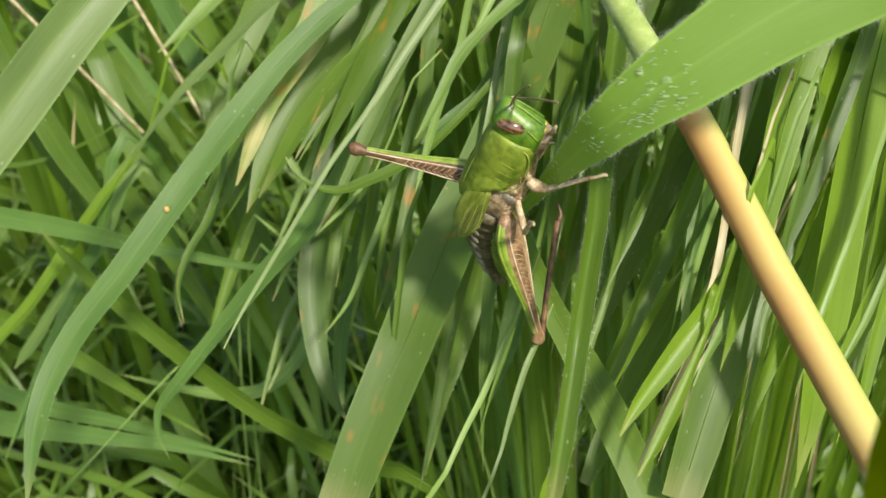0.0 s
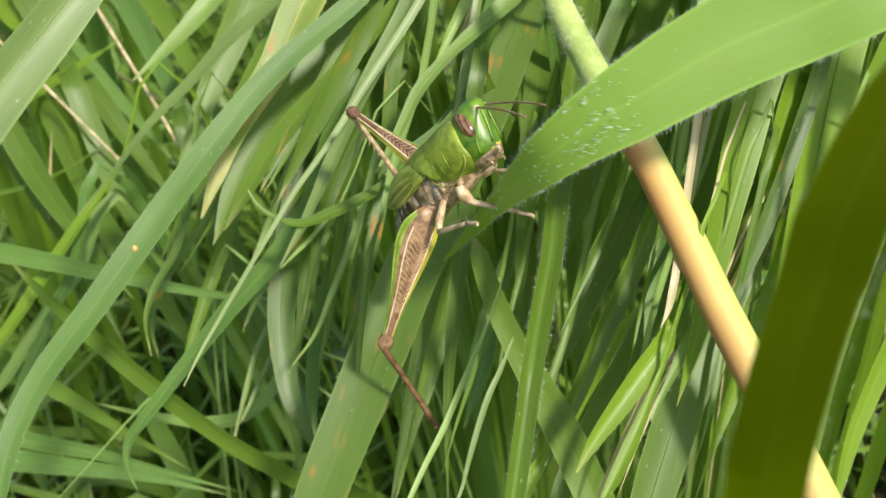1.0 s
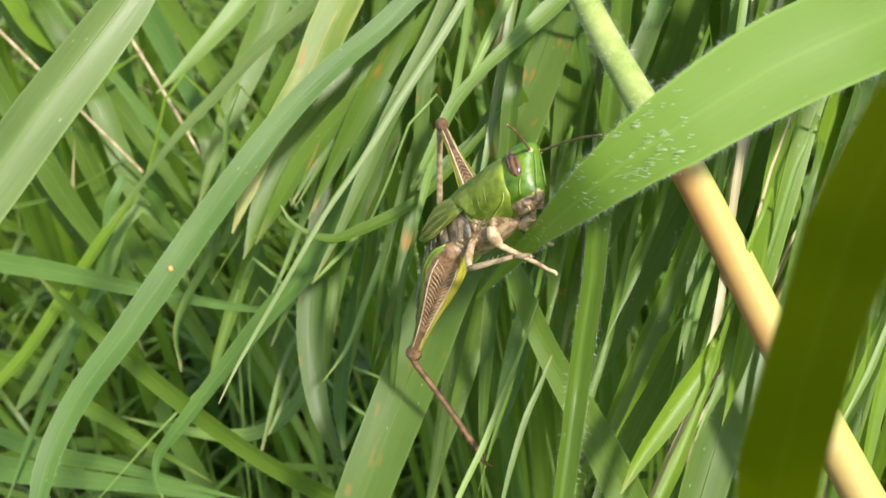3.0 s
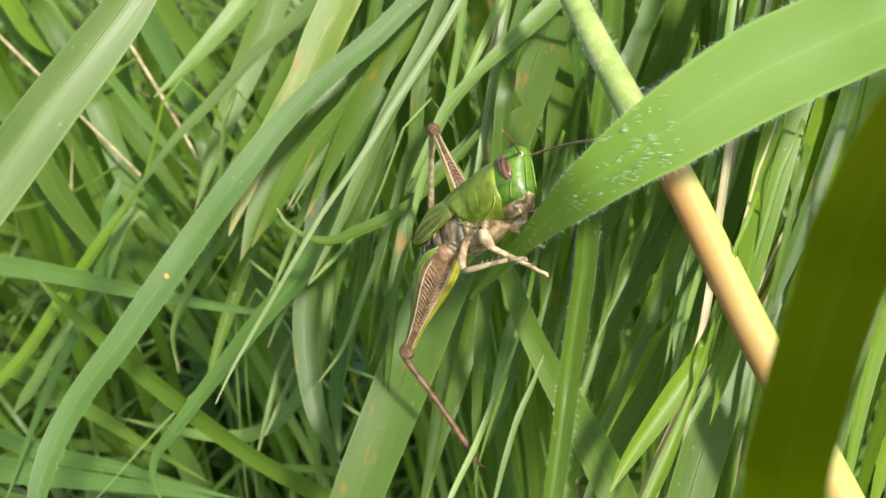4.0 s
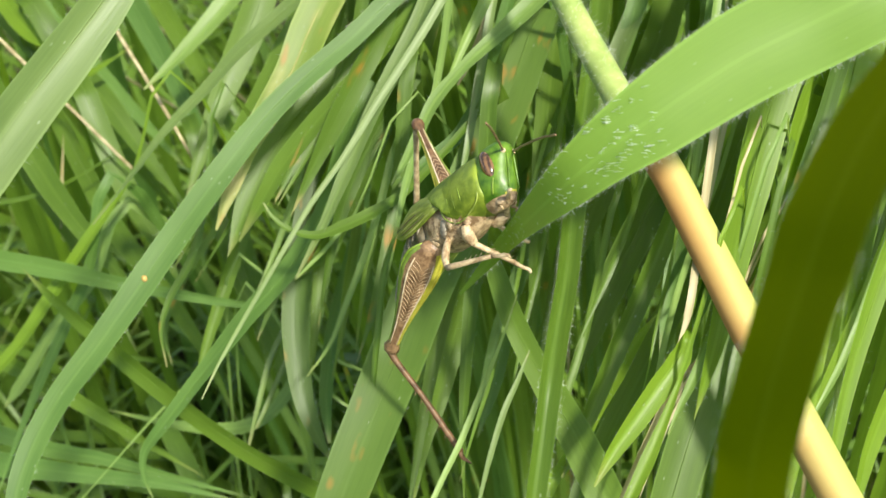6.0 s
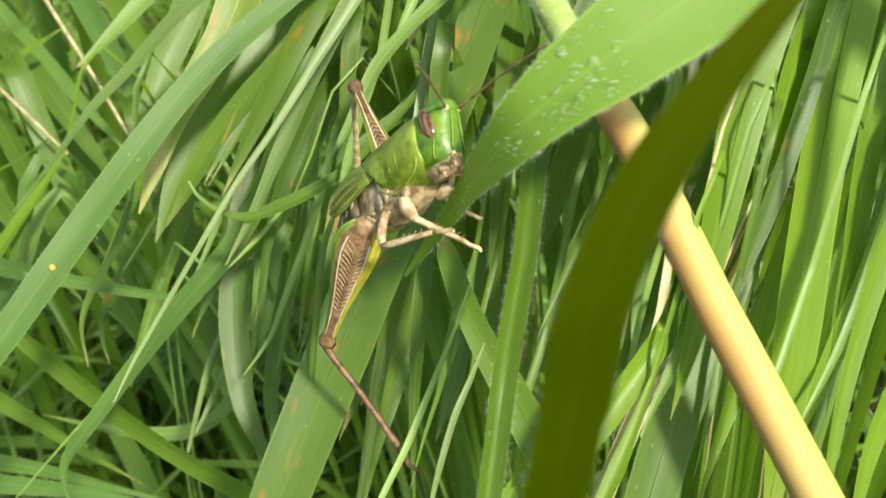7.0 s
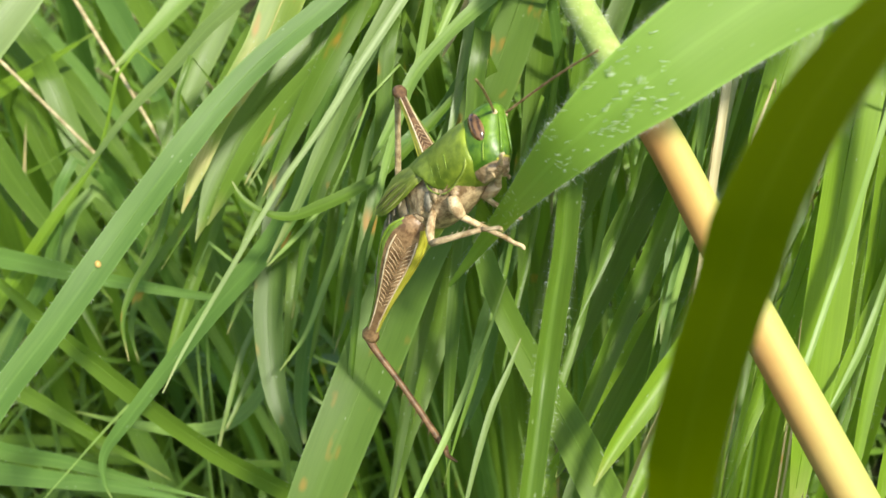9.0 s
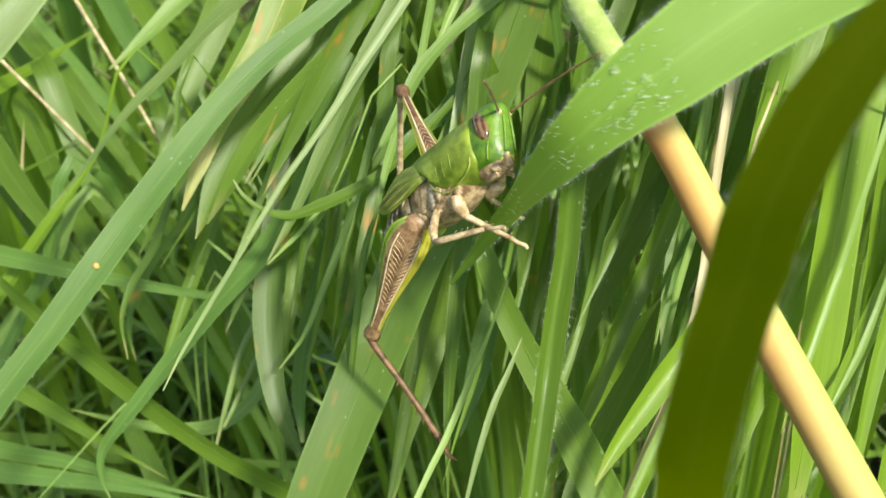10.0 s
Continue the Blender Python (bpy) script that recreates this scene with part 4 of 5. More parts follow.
grass_plant("grass", 0.50, [(33.4, 66.1, 243.3), (31.4, 63.2, 240.4), (29.7, 60.4, 237.5), (28.0, 57.5, 234.6), (26.1, 54.7, 231.8)], taper=0.84, roll=-14)
grass_plant("pale", 0.43, [(31.3, 56.1, 250.7), (29.9, 54.0, 248.8), (28.5, 51.9, 246.9), (27.1, 49.8, 245.0), (25.9, 47.8, 243.1)], taper=0.48, roll=2)
grass_plant("grass", 0.63, [(37.2, 60.1, 240.9), (36.0, 58.0, 238.9), (34.7, 55.9, 237.0), (33.4, 53.8, 235.1), (32.2, 51.8, 233.2)], taper=0.43, roll=-15)
grass_plant("lush", 1.38, [(13.9, 58.0, 232.5), (15.3, 59.4, 234.6), (17.3, 61.0, 237.1), (19.2, 62.6, 239.4), (21.2, 63.9, 241.4)], widths=(1.23, 1.38, 1.37, 0.96, 0.10), fold=0.3)
grass_plant("grey", 0.74, [(-15.7, 98.0, 218.5), (-18.2, 95.1, 215.4), (-21.0, 91.7, 211.7), (-23.0, 87.9, 207.4), (-24.7, 84.3, 203.3)], widths=(0.60, 0.67, 0.74, 0.67, 0.30))
grass_plant("grey", 0.68, [(-16.8, 95.7, 212.5), (-19.7, 92.3, 209.4), (-21.9, 89.1, 206.5), (-23.8, 86.4, 204.2)], widths=(0.45, 0.68, 0.67, 0.30))
grass_plant("grass", 1.91, [(-22.8, 108.8, 224.1), (-25.5, 104.0, 219.3), (-28.2, 99.2, 214.6), (-30.4, 94.9, 210.5), (-31.7, 91.6, 207.6)], widths=(1.60, 1.91, 1.74, 1.10, 0.23), roll=-15, fold=0.3)
grass_plant("blue", 2.26, [(-7.9, 100.7, 225.1), (-10.2, 95.5, 220.2), (-12.3, 90.3, 215.4), (-13.6, 85.1, 210.6), (-13.5, 80.8, 206.9)], widths=(1.97, 2.26, 2.24, 1.78, 0.44), roll=15, fold=0.25)
grass_plant("pale", 0.90, [(-11.6, 102.0, 239.4), (-13.6, 98.2, 235.5), (-15.9, 94.4, 231.7), (-18.0, 91.2, 228.4), (-20.0, 88.4, 225.8)], widths=(0.70, 0.90, 0.83, 0.55, 0.14), roll=-10)
grass_plant("pale", 0.48, [(-6.5, 84.2, 239.6), (-9.3, 82.1, 237.6), (-11.3, 80.7, 236.4), (-13.1, 79.4, 235.4)], widths=(0.24, 0.48, 0.42, 0.12), roll=5)
grass_plant("blue", 1.55, [(7.2, 88.2, 249.3), (4.9, 86.1, 247.0), (2.1, 84.7, 245.7), (-0.1, 83.5, 244.7), (-1.3, 82.6, 244.0)], widths=(1.31, 1.55, 1.31, 0.83, 0.24), roll=10, fold=0.2)
grass_plant("grey", 2.08, [(26.4, 96.6, 259.5), (24.2, 93.0, 256.3), (21.8, 89.5, 253.2), (19.4, 86.1, 250.1), (17.6, 83.0, 247.5)], widths=(1.98, 2.08, 2.07, 1.81, 1.20), roll=18, fold=0.2)
grass_plant("pale", 0.95, [(37.7, 70.9, 250.0), (35.6, 67.8, 246.9), (33.7, 64.9, 244.2), (31.6, 63.2, 242.9), (30.0, 61.8, 242.0)], widths=(0.74, 0.95, 0.95, 0.52, 0.16), roll=-18, fold=0.3)
grass_plant("pale", 0.56, [(36.0, 57.7, 244.7), (34.4, 55.5, 243.1), (32.7, 53.5, 241.8), (30.7, 51.4, 240.3)], widths=(0.47, 0.56, 0.46, 0.14), roll=10)
grass_plant("rusty", 1.06, [(-24.3, 91.3, 235.8), (-26.1, 87.3, 232.4), (-28.3, 84.2, 230.2), (-29.4, 81.2, 228.0), (-28.8, 77.8, 225.5)], widths=(0.67, 1.06, 0.92, 0.58, 0.13), roll=12, fold=0.3)
grass_plant("straw", 0.89, [(22.7, 56.9, 248.7), (21.3, 54.8, 246.9), (19.8, 52.7, 245.1), (18.4, 50.8, 243.5), (16.8, 48.7, 241.7), (15.1, 46.6, 239.9), (14.0, 45.1, 238.8)], widths=(0.23, 0.36, 0.45, 0.72, 0.89, 0.62, 0.18), roll=-12, fold=0.35)
grass_plant("lush", 1.13, [(20.0, 52.0, 245.8), (18.3, 49.6, 243.6), (16.9, 47.7, 242.0), (15.4, 45.8, 240.5), (13.8, 44.0, 239.1)], widths=(0.35, 0.79, 1.13, 0.95, 0.26), roll=8, fold=0.3)
grass_plant("pale", 0.78, [(24.3, 56.9, 248.6), (22.9, 55.0, 246.8), (21.4, 53.0, 244.6), (20.1, 51.5, 243.1), (19.0, 50.1, 241.8)], widths=(0.37, 0.69, 0.78, 0.46, 0.14), roll=14, fold=0.35, hairs=45)
grass_plant("grass", 0.66, [(-4.9, 64.5, 234.3), (-3.9, 67.3, 238.9), (-2.9, 70.1, 243.4), (-1.3, 72.2, 247.0)], widths=(0.56, 0.66, 0.66, 0.27), roll=-16, fold=0.4)


def make_stem():
    """A flowering stem: hairy green sheath above, bare ripening culm below."""
    stem = tagged(new("flowering_grass"), "ripening orange-cream grass stem with a green sheath above", "grass")
    top = [Vector(p) * MM for p in [(9.7, 89.1, 272.6), (13.8, 77.8, 266.6), (15.3, 73.2, 264.1), (16.8, 68.8, 261.8), (18.3, 64.4, 259.6)]]
    low = [Vector(p) * MM for p in [(17.9, 65.0, 260.3), (19.5, 62.3, 258.5), (21.9, 56.8, 254.1), (23.5, 53.1, 251.0), (24.4, 51.1, 249.4), (26.9, 45.1, 245.2), (29.2, 38.8, 241.3), (32.3, 31.0, 235.7)]]
    low.append(Vector((low[-1].x + 0.02, low[-1].y - 0.004, low[-1].z - 0.09)))
    low.append(Vector((low[-1].x + 0.012, low[-1].y + 0.01, -0.004)))
    bm = bmesh.new()
    line = spine(low, 40)
    tube(bm, line, [(1.28 + 0.14 * min(1, k / 18)) * MM for k in range(41)], 20)
    axis = (low[4] - low[0]).normalized()
    part("culm", bm, culm_material(axis.cross(FACING).normalized(), axis, low[0]), stem, "smooth orange and cream straw")
    bm = bmesh.new()
    line = spine(top, 24)
    tube(bm, line, [(1.02 + 0.24 * k / 24) * MM for k in range(25)], 18)
    sheath = part("leaf_sheath", bm, SHEATH, stem, "pale green sheath with fine hairs")
    part("node", ball((1.36, 1.36, 1.45), [c / MM for c in low[0]]), SHEATH, stem)
    r = random.Random(21)
    bm = bmesh.new()
    for _ in range(800):
        k = r.randrange(24)
        p = line[k].lerp(line[k + 1], r.random())
        t = (line[k + 1] - line[k]).normalized()
        x = t.orthogonal().normalized()
        x.rotate(Matrix.Rotation(r.uniform(0, 6.283), 3, t))
        q = p + x * (1.02 + 0.24 * k / 24) * MM
        d = (x + t * r.uniform(-0.3, 0.6)).normalized()
        y = d.orthogonal().normalized()
        z = d.cross(y)
        v = [bm.verts.new(q + 0.009 * MM * (math.cos(a) * y + math.sin(a) * z)) for a in (0, 2.1, 4.2)]
        tip = bm.verts.new(q + d * r.uniform(0.3, 0.8) * MM)
        for i in range(3):
            bm.faces.new((v[i], v[(i + 1) % 3], tip))
    part("sheath_hairs", bm, HAIR, sheath, "fine white hairs", kind="stuff")
    return stem


def culm_material(side, axis, at):
    """Ripening straw: orange on one side and at the node, cream and then greenish yellow on the other side and lower down,
    with fine lengthwise streaks."""
    m, nt, b, out = nodes_of("ripe_culm")
    tc = nt.nodes.new("ShaderNodeTexCoord")
    dot = nt.nodes.new("ShaderNodeVectorMath")
    dot.operation = "DOT_PRODUCT"
    nt.links.new(tc.outputs["Object"], dot.inputs[0])
    dot.inputs[1].default_value = side / (2.9 * MM)
    n1 = add(nt, "ShaderNodeTexNoise", Scale=90.0, Detail=3.0)
    n2 = add(nt, "ShaderNodeTexNoise", Scale=1500.0, Detail=3.0)
    for n in (n1, n2):
        nt.links.new(tc.outputs["Object"], n.inputs["Vector"])
    down = nt.nodes.new("ShaderNodeVectorMath")
    down.operation = "DOT_PRODUCT"
    nt.links.new(tc.outputs["Object"], down.inputs[0])
    down.inputs[1].default_value = axis / (30.0 * MM)
    v = math_node(nt, "ADD", dot.outputs["Value"], 0.58 - side.dot(at) / (2.9 * MM))
    v = math_node(nt, "SUBTRACT", v, math_node(nt, "MULTIPLY", math_node(nt, "SUBTRACT", down.outputs["Value"], axis.dot(at) / (30.0 * MM)), 0.42))
    v = math_node(nt, "ADD", v, math_node(nt, "MULTIPLY", math_node(nt, "SUBTRACT", n1.outputs[0], 0.5), 0.8))
    v = math_node(nt, "ADD", v, math_node(nt, "MULTIPLY", math_node(nt, "SUBTRACT", n2.outputs[0], 0.5), 0.12))
    nt.links.new(ramp(nt, v, [(0.04, (0.40, 0.39, 0.10)), (0.32, (0.47, 0.37, 0.115)), (0.58, (0.46, 0.295, 0.090)), (0.86, (0.43, 0.205, 0.065))]), b.inputs["Base Color"])
    b.inputs["Roughness"].default_value = 0.62
    b.inputs["Specular IOR Level"].default_value = 0.25
    bp = add(nt, "ShaderNodeBump", Strength=0.12, Distance=0.0001)
    nt.links.new(n2.outputs[0], bp.inputs["Height"])
    nt.links.new(bp.outputs[0], b.inputs["Normal"])
    return m


SHEATH = plain_material("leaf_sheath", (0.21, 0.29, 0.06), (0.36, 0.43, 0.13), scale=300.0, rough=0.45, bump=0.2, see=0.2)
ripe_stem = make_stem()


def make_swaying_blade():
    bm = bmesh.new()
    uv = bm.loops.layers.uv.new("UVMap")
    line = spine([Vector(p) * MM for p in [(-3.9, -8.1, -45.6), (-1.7, -3.6, -15.5), (-1.3, -2.8, -6.8), (-1.2, -2.2, -3.8), (-0.5, -1.0, -1.2), (0.5, 0.5, 0.6), (1.2, 1.3, 2.7), (2.9, 2.9, 4.7), (5.4, 4.5, 6.7), (9.2, 6.8, 8.5), (14.0, 9.3, 9.5)]], 44)
    edges = ribbon(bm, uv, line, 3.52 * MM, -67, 20, 0.02, 0.30, 8, wave=0.0, base=0.85)
    plant = tagged(new("swaying_grass_plant"), "broad grass plant swaying close by, shade put into its dark olive colour", "grass")
    # the blade's shaded look comes from this material's colour
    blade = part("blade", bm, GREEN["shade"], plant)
    part("edge_hairs", hair_mesh(edges, 90, random.Random(8)), HAIR, blade, "fine white hairs", kind="stuff")
    return plant


swaying = make_swaying_blade()

# ---- the grasshopper: x towards its head, y to its left side, z to its back; origin in the thorax ----
SHELL_GREEN = plain_material("insect_green", (0.085, 0.130, 0.010), (0.215, 0.275, 0.028), scale=520.0, rough=0.45, bump=0.45, spec=0.36)
HEAD_GREEN = plain_material("insect_head_green", (0.036, 0.094, 0.006), (0.135, 0.240, 0.015), scale=420.0, rough=0.37, bump=0.4, spec=0.40)
WING_GREEN = plain_material("insect_wing_green", (0.105, 0.140, 0.014), (0.270, 0.310, 0.050), scale=800.0, rough=0.42, bump=0.5, stretch=(0.3, 1, 1))
SIDE_GREEN = plain_material("insect_side_green", (0.120, 0.180, 0.020), (0.270, 0.320, 0.060), scale=900.0, rough=0.36, spec=0.5)
TAN = plain_material("insect_tan", (0.22, 0.13, 0.060), (0.50, 0.36, 0.19), scale=1100.0, rough=0.42, spec=0.5)
BROWN = plain_material("insect_brown", (0.130, 0.070, 0.032), (0.320, 0.200, 0.100), scale=1300.0, rough=0.40, spec=0.45)
DARK = plain_material("insect_dark", (0.055, 0.044, 0.022), (0.180, 0.145, 0.080), scale=900.0, rough=0.35, spec=0.5)
ASH = plain_material("insect_ash", (0.14, 0.115, 0.08), (0.36, 0.31, 0.22), scale=1200.0, rough=0.45)
VEIN = plain_material("insect_vein", (0.20, 0.22, 0.05), (0.35, 0.36, 0.11), scale=900.0, rough=0.4)
KNEE = plain_material("insect_knee", (0.050, 0.024, 0.010), (0.140, 0.068, 0.028), scale=900.0, rough=0.35, spec=0.5)
SPECKLED = plain_material("insect_speckled", (0.160, 0.100, 0.048), (0.50, 0.37, 0.21), scale=1500.0, rough=0.42, bump=0.5, spec=0.45)
CHEVRON = plain_material("insect_chevron", (0.30, 0.20, 0.105), (0.46, 0.34, 0.20), scale=900.0, rough=0.45)
MUZZLE = plain_material("insect_muzzle", (0.150, 0.095, 0.045), (0.42, 0.30, 0.17), scale=1300.0, rough=0.42, bump=0.5)
LEG_PALE = plain_material("insect_leg", (0.27, 0.18, 0.090), (0.56, 0.43, 0.25), scale=1400.0, rough=0.45, bump=0.5)
FEMUR_DARK = plain_material("insect_femur_dark", (0.070, 0.036, 0.016), (0.190, 0.105, 0.050), scale=1300.0, rough=0.42)
PALE = plain_material("insect_pale", (0.42, 0.30, 0.17), (0.66, 0.54, 0.36), scale=900.0, rough=0.45)
YELLOW = plain_material("insect_yellow", (0.28, 0.26, 0.02), (0.44, 0.40, 0.05), scale=700.0, rough=0.40)
EDGE_GREEN = plain_material("insect_edge_green", (0.14, 0.21, 0.02), (0.26, 0.35, 0.05), scale=700.0, rough=0.40)


def eye_material():
    m, nt, b, out = nodes_of("insect_eye")
    tc = nt.nodes.new("ShaderNodeTexCoord")
    sep = nt.nodes.new("ShaderNodeSeparateXYZ")
    nt.links.new(tc.outputs["Generated"], sep.inputs[0])
    band = math_node(nt, "SINE", math_node(nt, "MULTIPLY", sep.outputs[0], 20.0))
    ns = add(nt, "ShaderNodeTexNoise", Scale=6.0, Detail=3.0)
    nt.links.new(tc.outputs["Generated"], ns.inputs["Vector"])
    tone = math_node(nt, "ADD", math_node(nt, "MULTIPLY", band, 0.18), ns.outputs[0])
    nt.links.new(ramp(nt, tone, [(0.3, (0.042, 0.020, 0.008)), (0.7, (0.20, 0.105, 0.042))]), b.inputs["Base Color"])
    b.inputs["Roughness"].default_value = 0.16
    b.inputs["Coat Weight"].default_value = 0.6
    return m


EYE_BROWN = eye_material()


def limb(a, b, hint):
    """The pose at a (mm, in the body's space) whose x axis points at b and whose z axis leans to the hint."""
    a, b, h = Vector(a), Vector(b), Vector(hint)
    x = (b - a).normalized()
    z = (h - x * h.dot(x)).normalized()
    y = z.cross(x)
    return Matrix.Translation(a * MM) @ Matrix((x, y, z)).transposed().to_4x4()


FEMUR, TIBIA = 13.4, 10.6


def smooth_rows(rows, n):
    """Rows of numbers, eased into n + 1 finer rows."""
    out = []
    for k in range(n + 1):
        s = k / n * (len(rows) - 1)
        i = min(int(s), len(rows) - 2)
        u = s - i
        p = [rows[max(0, min(len(rows) - 1, i + q))] for q in (-1, 0, 1, 2)]
        out.append([0.5 * (2 * b + (c - a) * u + (2 * a - 5 * b + 4 * c - d) * u * u + (3 * b - a - 3 * c + d) * u ** 3) for a, b, c, d in zip(*p)])
    return out


def make_head(body):
    bm = bmesh.new()
    rings = []
    shape = ((2.62, 5.95, 5.35, 0.18), (2.5, 6.45, 4.7, 0.75), (2.15, 6.78, 3.9, 1.22), (1.6, 6.82, 3.3, 1.46), (0.8, 6.62, 3.0, 1.66), (0.0, 6.46, 2.9, 1.75),
             (-0.6, 6.35, 2.9, 1.66), (-1.15, 6.20, 3.1, 1.38), (-1.5, 6.05, 3.4, 1.04), (-1.85, 5.80, 3.6, 0.66), (-2.1, 5.35, 3.8, 0.30))
    for z, xf, xb, w in smooth_rows(shape, 27):
        w *= 0.86
        ring = []
        for i in range(28):
            a = 2 * math.pi * i / 28
            c, s = math.cos(a), math.sin(a)
            x = (xf + xb) / 2 + (xf - xb) / 2 * math.copysign(abs(c) ** 0.92, c)
            ring.append(Vector((x, w * math.copysign(abs(s) ** 0.92, s), z)) * MM)
        rings.append(ring)
    loft(bm, rings)
    for f in bm.faces:
        c = f.calc_center_median() / MM
        f.material_index = 1 if c.z < -1.25 - 0.25 * abs(c.y) else 2 if c.z < -1.16 - 0.25 * abs(c.y) and c.x > 5.9 else 0
    head = part("head", bm, HEAD_GREEN, body, "glossy bright green slanting face")
    head.data.materials.append(MUZZLE)
    head.data.materials.append(YELLOW)
    # low double frontal ridge, and the seam under each eye
    for s in (-1, 1):
        part("face_ridge", rod_bm([(6.35, 0.22 * s, 2.2), (6.70, 0.30 * s, 1.5), (6.52, 0.38 * s, 0.2), (6.22, 0.52 * s, -1.0)], (0.08, 0.11, 0.10, 0.08)), HEAD_GREEN, head)
    for s in (-1, 1):
        part("antenna_socket", ball((0.22, 0.22, 0.22), (6.58, 0.50 * s, 1.62), (0, 0, 0), 2), PALE, head)
        part("eye", ball((0.54, 0.46, 1.12), (5.40, 1.16 * s, 0.98), (0, -8, -14 * s)), EYE_BROWN, head, "glossy brown striped compound eye")
        part("cheek_seam", rod_bm([(5.72, 1.34 * s, -0.2), (5.5, 1.36 * s, -0.7), (5.2, 1.20 * s, -1.2)], (0.03, 0.04, 0.04)), EDGE_GREEN, head)
        part("palp", rod_bm([(4.9, 0.65 * s, -1.95), (5.3, 0.8 * s, -2.15), (5.25, 0.65 * s, -2.4)], (0.07, 0.08, 0.05)), TAN, head)
        part("jaw", ball((0.45, 0.18, 0.36), (5.25, 0.66 * s, -1.65), (0, 20, -15 * s), 2), MUZZLE, head)
    part("lip", ball((0.16, 0.40, 0.28), (5.86, 0, -1.68), (0, 20, 0), 2), MUZZLE, head, "pale brown upper lip")
    return head


def make_antenna(head, side):
    """Along x from its root; many short segments."""
    bm = bmesh.new()
    n = 26
    line = spine([Vector((0, 0, 0)), Vector((3.2, 0, 0.12)) * MM, Vector((6.5, 0, 0.10)) * MM, Vector((9.2, 0, -0.1)) * MM], n)
    tube(bm, line, [(0.105 if k % 2 else 0.085) * (1.0 - 0.25 * k / n) * MM for k in range(n + 1)], 6)
    ob = part("antenna", bm, BROWN, head, "thin ringed brown antenna")
    return ob


def make_body(body):
    bm = bmesh.new()
    shape = ((4.75, 1.50, 2.15, 1.15), (4.55, 1.68, 2.36, 1.40), (3.6, 1.92, 2.52, 1.68), (2.4, 2.04, 2.60, 1.85), (1.2, 2.04, 2.62, 1.95), (0.4, 2.06, 2.64, 1.85),
             (-0.6, 2.16, 2.70, 1.65), (-1.6, 2.28, 2.72, 1.2), (-2.6, 2.26, 2.62, 0.7), (-3.0, 1.95, 2.3, 0.3))
    loft(bm, [oval(x, 0, 0, w, u, d, 2.25, 28) for x, w, u, d in smooth_rows(shape, 24)])
    for v in bm.verts:
        x, z = v.co.x / MM, v.co.z / MM
        if x < 1.4:
            v.co.x = (1.4 + (x - 1.4) * (0.28 + 0.72 * min(1.0, max(0.0, (z - 0.2) / 1.9)))) * MM
    pron = part("pronotum", bm, SHELL_GREEN, body, "olive green saddle-shaped shield")
    for s in (-1, 1):
        part("keel", rod_bm([(4.4, 0.95 * s, 2.10), (1.2, 0.95 * s, 2.38), (-0.6, 1.10 * s, 2.42), (-2.6, 1.35 * s, 2.22)], (0.04, 0.05, 0.05, 0.04)), EDGE_GREEN, pron)
        part("rim", rod_bm([(4.62, 1.50 * s, 0.7), (4.55, 1.56 * s, -0.3), (3.9, 1.55 * s, -1.2), (1.6, 1.62 * s, -1.66), (0.4, 1.95 * s, -0.9), (0.2, 2.16 * s, 0.1)],
                           (0.03, 0.05, 0.06, 0.06, 0.06, 0.04), 18), SIDE_GREEN, pron)
        for x, z0, z1 in ((2.8, -0.5, 0.9), (1.9, -0.7, 1.0), (1.1, -0.7, 1.1)):
            part("groove", rod_bm([(x, 1.97 * s, z0), (x + 0.12, 2.03 * s, (z0 + z1) / 2), (x, 1.86 * s, z1)], (0.02, 0.03, 0.02), 6, 6), EDGE_GREEN, pron)
    part("keel", rod_bm([(4.4, 0, 2.32), (0.4, 0, 2.68), (-2.7, 0, 2.58)], (0.06, 0.07, 0.06)), EDGE_GREEN, pron)
    # thorax side plates, hips and underside
    bm = bmesh.new()
    loft(bm, [oval(x, 0, -0.5, w, u, d, 2.4, 24) for x, w, u, d in
              ((3.2, 1.1, 0.9, 1.0), (2.4, 1.55, 1.5, 1.6), (0.8, 1.80, 1.9, 2.0), (-1.2, 1.95, 2.2, 2.1), (-2.4, 1.95, 2.3, 2.0), (-3.3, 1.7, 2.1, 1.6))])
    thorax = part("thorax", bm, SPECKLED, body, "speckled tan and brown side plates")
    for s in (-1, 1):
        for x, z, h, t, mat in ((0.4, -1.0, 0.80, 20, SPECKLED), (-0.5, -1.2, 0.85, 24, ASH), (-1.5, -0.9, 0.9, 18, SPECKLED), (-2.6, -1.0, 0.95, 22, DARK)):
            part("side_plate", ball((0.50, 0.16, h), (x, 1.76 * s, z), (0, t, 0), 2), mat, thorax)
        for x, y, z, r in ((1.7, 1.1, -1.75, 0.44), (-0.7, 1.2, -1.8, 0.46), (-2.4, 1.4, -1.55, 0.56)):
            part("hip", ball((r * 1.25, r * 0.8, r * 0.85), (x, y * s, z), (10 * s, 35, 0), 2), SPECKLED, thorax)
        part("ridge", rod_bm([(2.6, 1.4 * s, -0.9), (1.2, 1.74 * s, -1.5), (-1.6, 1.84 * s, -1.5), (-3.6, 1.85 * s, -0.9)], (0.03, 0.05, 0.05, 0.03), 14, 6), SPECKLED, thorax)
